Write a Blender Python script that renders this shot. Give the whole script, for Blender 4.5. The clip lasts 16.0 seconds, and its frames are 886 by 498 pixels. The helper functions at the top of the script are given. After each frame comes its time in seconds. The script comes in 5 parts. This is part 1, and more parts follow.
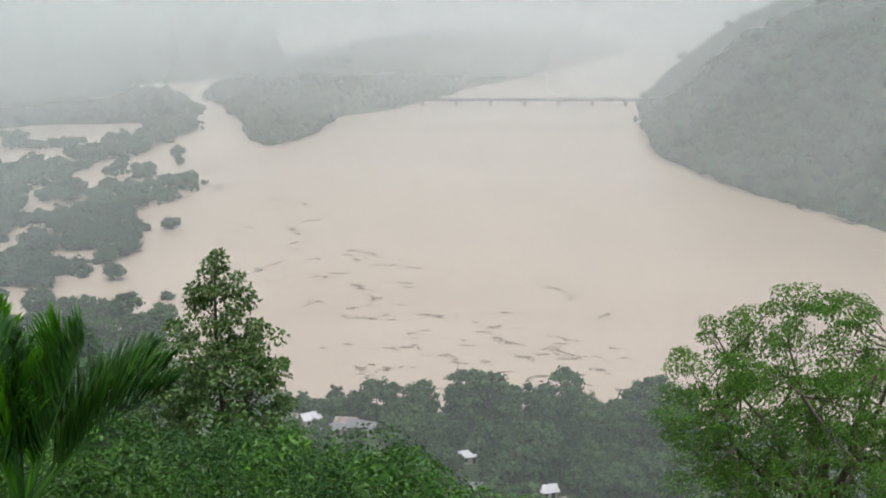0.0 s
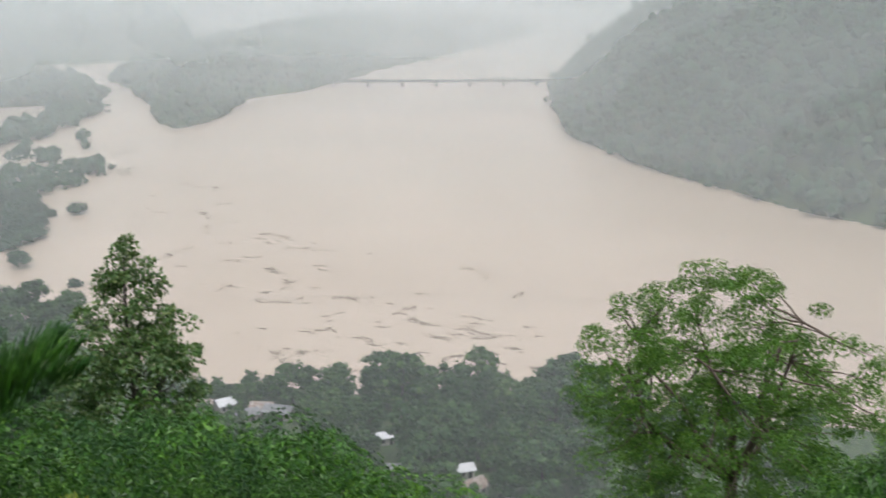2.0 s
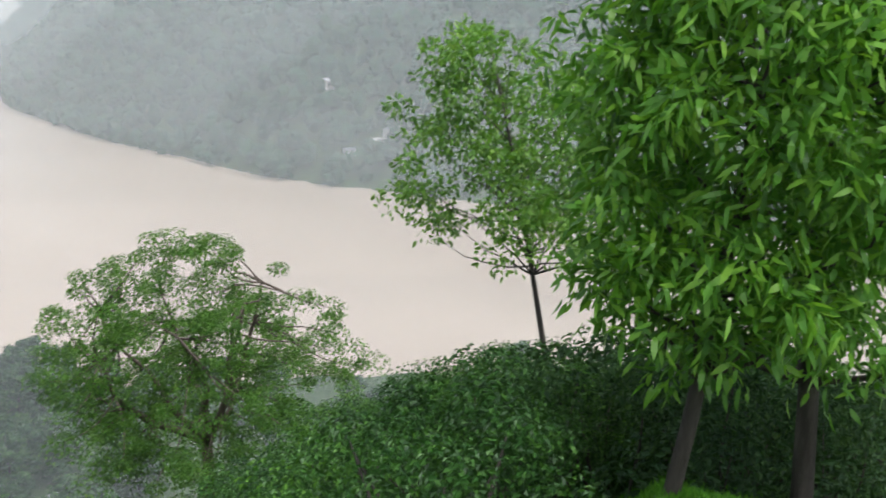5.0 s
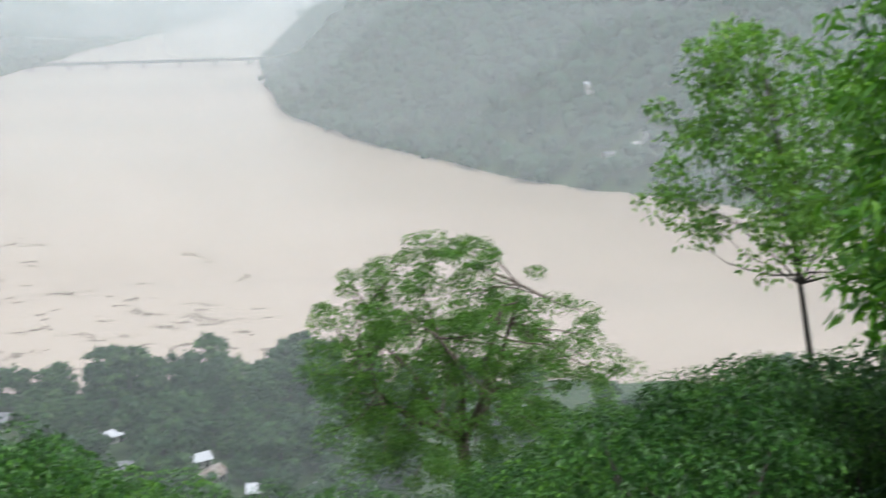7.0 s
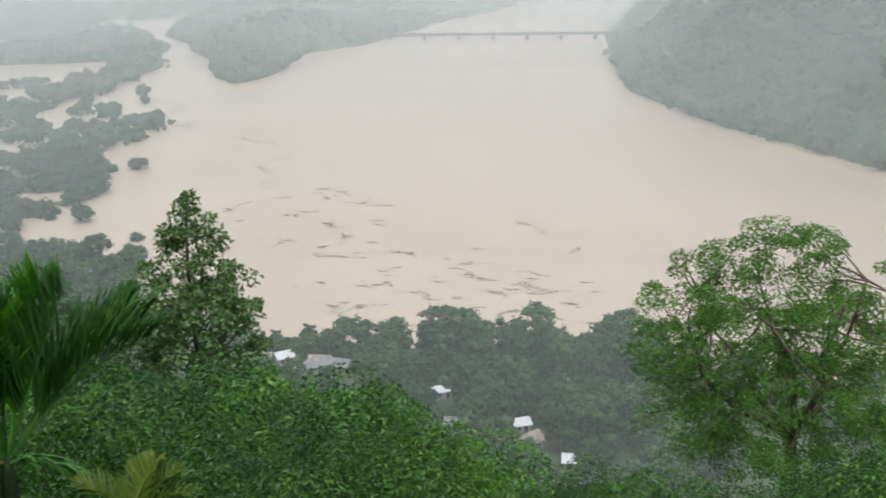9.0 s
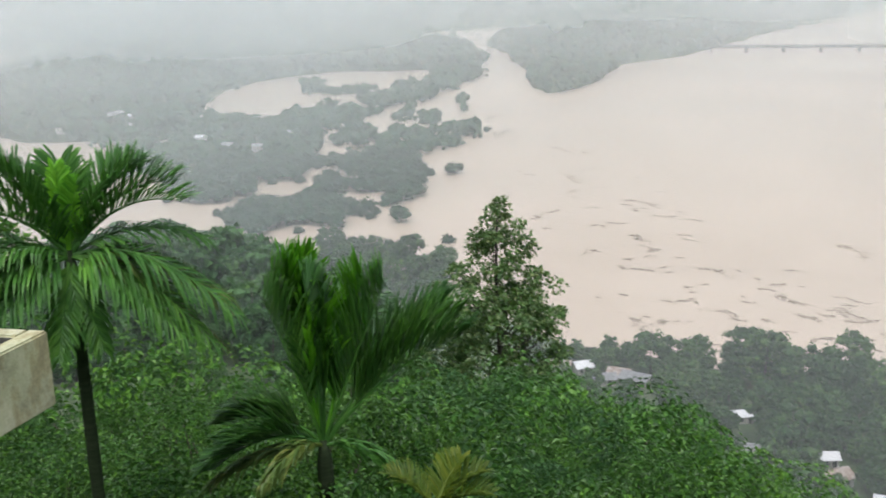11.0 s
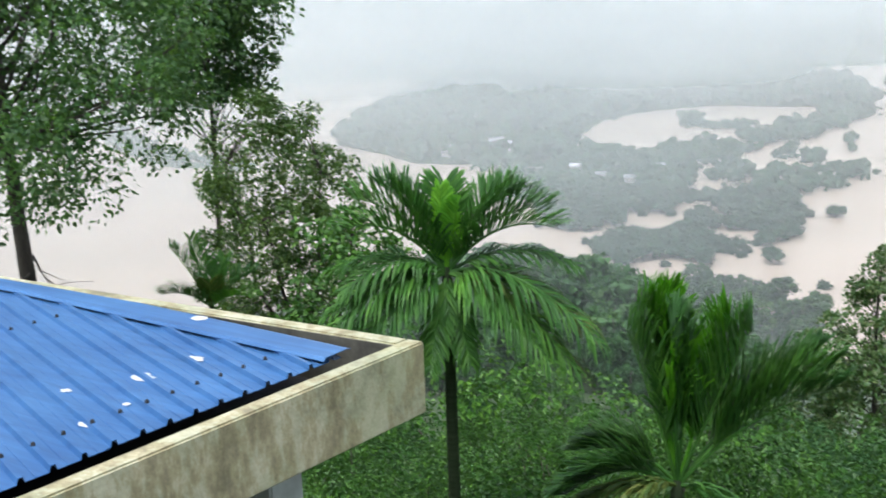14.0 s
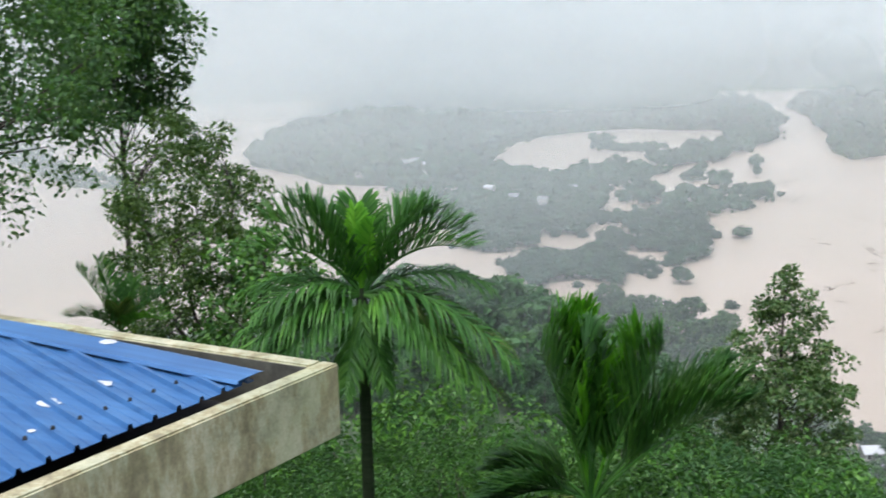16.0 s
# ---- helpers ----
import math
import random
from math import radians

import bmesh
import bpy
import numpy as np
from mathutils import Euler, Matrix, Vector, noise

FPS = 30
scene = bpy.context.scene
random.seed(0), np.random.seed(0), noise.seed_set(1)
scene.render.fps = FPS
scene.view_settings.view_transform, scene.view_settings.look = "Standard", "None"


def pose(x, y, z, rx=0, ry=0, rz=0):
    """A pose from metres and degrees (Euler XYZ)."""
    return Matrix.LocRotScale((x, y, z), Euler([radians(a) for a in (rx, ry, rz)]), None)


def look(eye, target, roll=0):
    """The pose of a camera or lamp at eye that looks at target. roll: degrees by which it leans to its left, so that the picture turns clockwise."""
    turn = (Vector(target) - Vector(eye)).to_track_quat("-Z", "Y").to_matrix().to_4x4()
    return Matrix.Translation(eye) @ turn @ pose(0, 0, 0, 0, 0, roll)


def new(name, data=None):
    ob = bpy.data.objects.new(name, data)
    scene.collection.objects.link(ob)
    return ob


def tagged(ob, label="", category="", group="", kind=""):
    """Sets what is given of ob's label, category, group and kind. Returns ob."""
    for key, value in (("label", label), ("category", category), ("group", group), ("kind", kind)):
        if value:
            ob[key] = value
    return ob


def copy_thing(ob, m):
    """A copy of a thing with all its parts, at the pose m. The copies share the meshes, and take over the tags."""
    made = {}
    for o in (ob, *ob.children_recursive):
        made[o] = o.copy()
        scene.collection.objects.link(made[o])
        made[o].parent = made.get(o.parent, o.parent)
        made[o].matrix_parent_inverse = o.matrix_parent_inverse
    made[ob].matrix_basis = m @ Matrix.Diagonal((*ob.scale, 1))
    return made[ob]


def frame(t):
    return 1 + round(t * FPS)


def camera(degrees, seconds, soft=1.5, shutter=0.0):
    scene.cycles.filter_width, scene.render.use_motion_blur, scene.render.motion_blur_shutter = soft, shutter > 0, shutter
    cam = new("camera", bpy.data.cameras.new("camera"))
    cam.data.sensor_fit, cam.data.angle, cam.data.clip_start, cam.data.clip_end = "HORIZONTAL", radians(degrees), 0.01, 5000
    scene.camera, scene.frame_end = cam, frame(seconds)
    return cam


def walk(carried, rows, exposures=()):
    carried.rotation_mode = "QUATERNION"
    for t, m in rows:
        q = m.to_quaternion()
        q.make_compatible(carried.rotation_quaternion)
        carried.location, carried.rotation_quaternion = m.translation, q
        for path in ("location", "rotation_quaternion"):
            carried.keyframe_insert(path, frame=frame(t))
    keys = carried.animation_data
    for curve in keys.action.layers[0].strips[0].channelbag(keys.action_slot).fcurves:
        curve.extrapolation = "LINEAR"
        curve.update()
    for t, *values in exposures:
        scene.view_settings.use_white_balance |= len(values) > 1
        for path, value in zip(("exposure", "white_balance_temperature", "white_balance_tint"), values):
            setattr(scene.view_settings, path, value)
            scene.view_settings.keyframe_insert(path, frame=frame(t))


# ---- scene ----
cam = camera(43.245, 16.0, soft=1.7, shutter=0.5)
PATH = [
    (0.0, 0.0, 0.0, 112.0, 76.9, 0.0, 0.0),
    (0.5, 0.0, 0.0, 112.0, 75.995, 0.004, 0.451),
    (1.0, 0.0, 0.0, 112.0, 75.985, -0.12, -0.121),
    (1.5, 0.0, 0.0, 112.0, 76.293, 0.186, -0.948),
    (2.0, 0.0, 0.0, 112.0, 75.961, -0.208, -4.477),
    (2.5, 0.0, 0.0, 112.0, 73.338, -1.045, -7.438),
    (3.0, 0.0, 0.0, 112.0, 71.895, -1.162, -12.814),
    (3.5, 0.0, 0.0, 112.0, 72.515, -1.104, -18.082),
    (4.0, 0.0, 0.0, 112.0, 72.695, -3.577, -20.341),
    (4.2, 0.0, 0.0, 112.0, 73.075, -3.255, -22.681),
    (5.2, 0.0, 0.0, 112.0, 75.2, -2.6, -32.5),
    (6.3, 0.0, 0.0, 112.0, 76.551, -1.253, -28.043),
    (6.5, 0.0, 0.0, 112.0, 75.799, -1.305, -25.586),
    (7.0, 0.0, 0.0, 112.0, 74.859, -0.116, -19.023),
    (7.5, 0.0, 0.0, 112.0, 73.192, 0.829, -13.112),
    (8.0, 0.0, 0.0, 112.0, 73.506, 1.037, -8.844),
    (8.5, 0.0, 0.0, 112.0, 73.562, 0.377, -5.247),
    (9.0, 0.0, 0.0, 112.0, 73.646, 0.427, -1.661),
    (9.5, 0.0, 0.0, 112.0, 73.657, 0.317, 0.711),
    (10.0, 0.0, 0.0, 112.0, 73.894, 1.071, 5.268),
    (10.2, 0.0, 0.0, 112.0, 73.79, 1.525, 7.633),
    (11.2, 0.0, 0.0, 112.0, 74.6, 1.2, 15.3),
    (12.3, 0.0, 0.0, 112.0, 75.591, 0.746, 21.784),
    (12.5, 0.0, 0.0, 112.0, 76.084, 1.46, 23.69),
    (13.0, 0.0, 0.0, 112.0, 75.856, 1.298, 28.816),
    (13.5, 0.0, 0.0, 112.0, 76.03, 1.774, 31.539),
    (14.0, 0.0, 0.0, 112.0, 76.614, 1.937, 33.31),
    (14.5, 0.0, 0.0, 112.0, 76.808, 2.386, 36.037),
    (15.0, 0.0, 0.0, 112.0, 77.018, 1.872, 33.741),
    (15.5, 0.0, 0.0, 112.0, 77.195, 1.485, 31.68),
    (16.0, 0.0, 0.0, 112.0, 77.59, 1.08, 29.016),
]
# the camera swings a little with the body as it pans
SWAY = [(0.0, 0.2, -0.08), (2.0, 0.22, -0.08), (4.2, 0.25, 0.0), (6.5, 0.25, 0.0), (8.0, 0.18, 0.0), (9.5, 0.08, 0.0), (12.3, 0.0, 0.0), (16.0, 0.0, 0.0)]


def swayed(r):
    t, dx, dz = zip(*SWAY)
    return pose(r[1] + np.interp(r[0], t, dx), r[2], r[3] + np.interp(r[0], t, dz), *r[4:])


walk(cam, [(r[0], swayed(r)) for r in PATH], [(0.0, 0.35, 6500, 10), (2.5, 0.46, 6450, 11), (4.2, 0.63, 6350, 11), (6.5, 0.74, 6000, 8), (7.5, 0.56, 6250, 8), (9.0, 0.47, 6400, 9), (10.2, 0.55, 6450, 10), (12.3, 0.71, 6350, 11), (13.5, 0.85, 6220, 11), (14.5, 0.87, 6120, 10), (16.0, 0.7, 6120, 11)])

# ---------------------------------------------------------------- sky and sun
world = bpy.data.worlds.new("overcast_sky")
scene.world = world
world.use_nodes = True
wn = world.node_tree
wn.nodes.clear()
sky = wn.nodes.new("ShaderNodeTexSky")
sky.sky_type = "NISHITA"
sky.sun_disc = False
sky.sun_elevation = radians(58)
sky.sun_rotation = radians(200)
sky.air_density = 1.0
sky.dust_density = 2.5
sky.ozone_density = 1.0
hsv = wn.nodes.new("ShaderNodeHueSaturation")
hsv.inputs["Saturation"].default_value = 0.42
bg = wn.nodes.new("ShaderNodeBackground")
bg.inputs["Strength"].default_value = 0.138
wout = wn.nodes.new("ShaderNodeOutputWorld")
wn.links.new(sky.outputs[0], hsv.inputs["Color"])
wn.links.new(hsv.outputs[0], bg.inputs["Color"])
wn.links.new(bg.outputs[0], wout.inputs["Surface"])

sun_data = bpy.data.lights.new("sun", "SUN")
sun_data.energy = 1.8
sun_data.angle = radians(40)
sun_data.color = (1.0, 0.98, 0.95)
sun_ob = new("sun", sun_data)
sun_ob.matrix_world = look((0, 0, 400), (-60, 130, 0))
scene.view_settings.exposure = 0.0
scene.cycles.transparent_max_bounces = 40


# ---------------------------------------------------------------- materials
def nodes_of(name):
    m = bpy.data.materials.new(name)
    m.use_nodes = True
    nt = m.node_tree
    nt.nodes.clear()
    return m, nt, nt.nodes.new("ShaderNodeOutputMaterial")


def ramp(nt, fac, stops):
    r = nt.nodes.new("ShaderNodeValToRGB")
    while len(r.color_ramp.elements) < len(stops):
        r.color_ramp.elements.new(0.5)
    for e, (p, c) in zip(r.color_ramp.elements, stops):
        e.position, e.color = p, (*c, 1)
    nt.links.new(fac, r.inputs[0])
    return r.outputs[0]


def noise_tex(nt, scale, detail=4, rough=0.6, stretch=None):
    g = nt.nodes.new("ShaderNodeTexCoord")
    n = nt.nodes.new("ShaderNodeTexNoise")
    n.inputs["Scale"].default_value = scale
    n.inputs["Detail"].default_value = detail
    n.inputs["Roughness"].default_value = rough
    if stretch:
        mp = nt.nodes.new("ShaderNodeMapping")
        mp.inputs["Scale"].default_value = stretch
        nt.links.new(g.outputs["Object"], mp.inputs[0])
        nt.links.new(mp.outputs[0], n.inputs["Vector"])
    else:
        nt.links.new(g.outputs["Object"], n.inputs["Vector"])
    return n.outputs["Fac"]


def mix_col(nt, fac, a, b, blend="MIX"):
    m = nt.nodes.new("ShaderNodeMix")
    m.data_type, m.blend_type = "RGBA", blend
    for sock, v in ((m.inputs[0], fac), (m.inputs[6], a), (m.inputs[7], b)):
        if hasattr(v, "is_linked"):
            nt.links.new(v, sock)
        elif isinstance(v, tuple):
            sock.default_value = (*v, 1)
        else:
            sock.default_value = v
    return m.outputs[2]


def surface(name, colours, scale=2.0, rough=0.7, metal=0.0, bump=0.2, bump_scale=None, fine=None, stretch=None, spec=0.5):
    """Two scales of noise over a ramp of colours, with a fine relief."""
    m, nt, out = nodes_of(name)
    p = nt.nodes.new("ShaderNodeBsdfPrincipled")
    a = noise_tex(nt, scale, 5, 0.6, stretch)
    n = len(colours)
    col = ramp(nt, a, [(0.3 + 0.4 * i / max(1, n - 1), c) for i, c in enumerate(colours)])
    b = noise_tex(nt, fine or scale * 9, 3, 0.7, stretch)
    shade = ramp(nt, b, [(0.25, (0.72, 0.72, 0.72)), (0.75, (1.15, 1.15, 1.15))])
    col = mix_col(nt, 0.8, col, shade, "MULTIPLY")
    nt.links.new(col, p.inputs["Base Color"])
    p.inputs["Roughness"].default_value = rough
    p.inputs["Metallic"].default_value = metal
    p.inputs["Specular IOR Level"].default_value = spec
    if bump:
        bn = nt.nodes.new("ShaderNodeBump")
        bn.inputs["Strength"].default_value = bump
        bn.inputs["Distance"].default_value = 0.05
        nt.links.new(noise_tex(nt, bump_scale or scale * 6, 4, 0.7, stretch), bn.inputs["Height"])
        nt.links.new(bn.outputs[0], p.inputs["Normal"])
    nt.links.new(p.outputs[0], out.inputs["Surface"])
    return m


def leaf_mat(name, dark, mid, light, through_leaf=0.35, rough=0.45):
    """Leaves: each one of its own tint, letting some light through."""
    m, nt, out = nodes_of(name)
    geo = nt.nodes.new("ShaderNodeNewGeometry")
    info = nt.nodes.new("ShaderNodeObjectInfo")
    blend = nt.nodes.new("ShaderNodeMix")
    blend.inputs[0].default_value = 0.5
    nt.links.new(noise_tex(nt, 1.7, 3, 0.6), blend.inputs[2])
    nt.links.new(geo.outputs["Random Per Island"], blend.inputs[3])
    col = ramp(nt, blend.outputs[0], [(0.15, dark), (0.5, mid), (0.85, light)])
    patch = ramp(nt, noise_tex(nt, 0.7, 3), [(0.32, (0.5, 0.55, 0.52)), (0.68, (1.3, 1.25, 1.1))])
    col = mix_col(nt, 0.85, col, patch, "MULTIPLY")
    each = ramp(nt, info.outputs["Random"], [(0.0, (0.58, 0.68, 0.68)), (0.5, (1.0, 1.0, 1.0)), (1.0, (1.35, 1.25, 0.95))])
    col = mix_col(nt, 0.8, col, each, "MULTIPLY")
    p = nt.nodes.new("ShaderNodeBsdfPrincipled")
    p.inputs["Roughness"].default_value = rough
    p.inputs["Specular IOR Level"].default_value = 0.35
    nt.links.new(col, p.inputs["Base Color"])
    t = nt.nodes.new("ShaderNodeBsdfTranslucent")
    warm = mix_col(nt, 1.0, col, (1.3, 1.35, 0.6), "MULTIPLY")
    nt.links.new(warm, t.inputs["Color"])
    mx = nt.nodes.new("ShaderNodeMixShader")
    mx.inputs[0].default_value = through_leaf
    nt.links.new(p.outputs[0], mx.inputs[1])
    nt.links.new(t.outputs[0], mx.inputs[2])
    nt.links.new(mx.outputs[0], out.inputs["Surface"])
    return m


def forest_mat(name, dark, mid, light):
    m, nt, out = nodes_of(name)
    geo = nt.nodes.new("ShaderNodeNewGeometry")
    info = nt.nodes.new("ShaderNodeObjectInfo")
    col = ramp(nt, geo.outputs["Random Per Island"], [(0.0, dark), (0.6, mid), (1.0, light)])
    patch = ramp(nt, noise_tex(nt, 1.3, 4, 0.75), [(0.3, (0.62, 0.66, 0.66)), (0.7, (1.2, 1.2, 1.14))])
    col = mix_col(nt, 0.9, col, patch, "MULTIPLY")
    each = ramp(nt, info.outputs["Random"], [(0.0, (0.75, 0.8, 0.8)), (1.0, (1.2, 1.15, 1.0))])
    col = mix_col(nt, 0.7, col, each, "MULTIPLY")
    d = nt.nodes.new("ShaderNodeBsdfPrincipled")
    d.inputs["Roughness"].default_value = 0.8
    d.inputs["Specular IOR Level"].default_value = 0.2
    nt.links.new(col, d.inputs["Base Color"])
    bn = nt.nodes.new("ShaderNodeBump")
    bn.inputs["Strength"].default_value = 0.7
    bn.inputs["Distance"].default_value = 0.4
    nt.links.new(noise_tex(nt, 1.6, 4, 0.75), bn.inputs["Height"])
    nt.links.new(bn.outputs[0], d.inputs["Normal"])
    nt.links.new(d.outputs[0], out.inputs["Surface"])
    return m


def water_mat():
    m, nt, out = nodes_of("flood_water")
    p = nt.nodes.new("ShaderNodeBsdfPrincipled")
    broad = noise_tex(nt, 0.006, 5, 0.6, (1.0, 0.45, 1.0))
    col = ramp(nt, broad, [(0.3, (0.42, 0.338, 0.265)), (0.5, (0.45, 0.368, 0.295)), (0.7, (0.49, 0.402, 0.325))])
    streak = ramp(nt, noise_tex(nt, 0.05, 6, 0.7, (0.5, 1.6, 1.0)), [(0.35, (0.94, 0.94, 0.94)), (0.7, (1.04, 1.04, 1.04))])
    col = mix_col(nt, 0.8, col, streak, "MULTIPLY")
    nt.links.new(col, p.inputs["Base Color"])
    p.inputs["Roughness"].default_value = 0.32
    p.inputs["IOR"].default_value = 1.33
    bn = nt.nodes.new("ShaderNodeBump")
    bn.inputs["Strength"].default_value = 0.35
    bn.inputs["Distance"].default_value = 0.4
    nt.links.new(noise_tex(nt, 0.12, 6, 0.65, (1.0, 2.0, 1.0)), bn.inputs["Height"])
    nt.links.new(bn.outputs[0], p.inputs["Normal"])
    nt.links.new(p.outputs[0], out.inputs["Surface"])
    return m


def mist_mat(name, density, radius):
    """A thin veil of rain mist: lets most light by and scatters the rest both ways."""
    m, nt, out = nodes_of(name)
    tr = nt.nodes.new("ShaderNodeBsdfTransparent")
    df = nt.nodes.new("ShaderNodeBsdfDiffuse")
    df.inputs["Color"].default_value = (0.915, 0.965, 0.975, 1)
    tl = nt.nodes.new("ShaderNodeBsdfTranslucent")
    tl.inputs["Color"].default_value = (0.915, 0.965, 0.975, 1)
    half = nt.nodes.new("ShaderNodeMixShader")
    half.inputs[0].default_value = 0.5
    nt.links.new(df.outputs[0], half.inputs[1])
    nt.links.new(tl.outputs[0], half.inputs[2])
    mx = nt.nodes.new("ShaderNodeMixShader")
    wave = nt.nodes.new("ShaderNodeMapRange")
    wave.inputs["From Min"].default_value, wave.inputs["From Max"].default_value = 0.3, 0.7
    wave.inputs["To Min"].default_value, wave.inputs["To Max"].default_value = density * 0.88, density * 1.12
    nt.links.new(noise_tex(nt, 0.008, 3, 0.5), wave.inputs["Value"])
    geo = nt.nodes.new("ShaderNodeNewGeometry")
    xyz = nt.nodes.new("ShaderNodeSeparateXYZ")
    nt.links.new(geo.outputs["Position"], xyz.inputs[0])
    lift = nt.nodes.new("ShaderNodeMapRange")
    lift.interpolation_type = "SMOOTHSTEP"
    lift.inputs["From Min"].default_value, lift.inputs["From Max"].default_value = 0.0, 34.0
    nt.links.new(xyz.outputs["Z"], lift.inputs["Value"])
    both = nt.nodes.new("ShaderNodeMath")
    both.operation = "MULTIPLY"
    nt.links.new(wave.outputs[0], both.inputs[0])
    nt.links.new(lift.outputs[0], both.inputs[1])
    # the rain drifts thicker over the plain and the far hill than over the open river
    side = nt.nodes.new("ShaderNodeMath")
    side.operation = "DIVIDE"
    nt.links.new(xyz.outputs["X"], side.inputs[0])
    side.inputs[1].default_value = radius
    thick = nt.nodes.new("ShaderNodeFloatCurve")
    while len(thick.mapping.curves[0].points) < 5:
        thick.mapping.curves[0].points.new(0.5, 0.5)
    for pt, (a, b) in zip(thick.mapping.curves[0].points, ((0.0, 0.76), (0.26, 0.75), (0.42, 0.48), (0.58, 0.53), (1.0, 0.76))):
        pt.location = (a, b)
    thick.mapping.update()
    half_side = nt.nodes.new("ShaderNodeMath")
    half_side.operation = "MULTIPLY_ADD"
    half_side.inputs[1].default_value, half_side.inputs[2].default_value = 0.5, 0.5
    nt.links.new(side.outputs[0], half_side.inputs[0])
    nt.links.new(half_side.outputs[0], thick.inputs["Value"])
    full = nt.nodes.new("ShaderNodeMath")
    full.operation = "MULTIPLY"
    nt.links.new(both.outputs[0], full.inputs[0])
    nt.links.new(thick.outputs[0], full.inputs[1])
    twice = nt.nodes.new("ShaderNodeMath")
    twice.operation = "MULTIPLY"
    twice.use_clamp = True
    twice.inputs[1].default_value = 2.0
    nt.links.new(full.outputs[0], twice.inputs[0])
    nt.links.new(twice.outputs[0], mx.inputs[0])
    nt.links.new(tr.outputs[0], mx.inputs[1])
    nt.links.new(half.outputs[0], mx.inputs[2])
    nt.links.new(mx.outputs[0], out.inputs["Surface"])
    return m


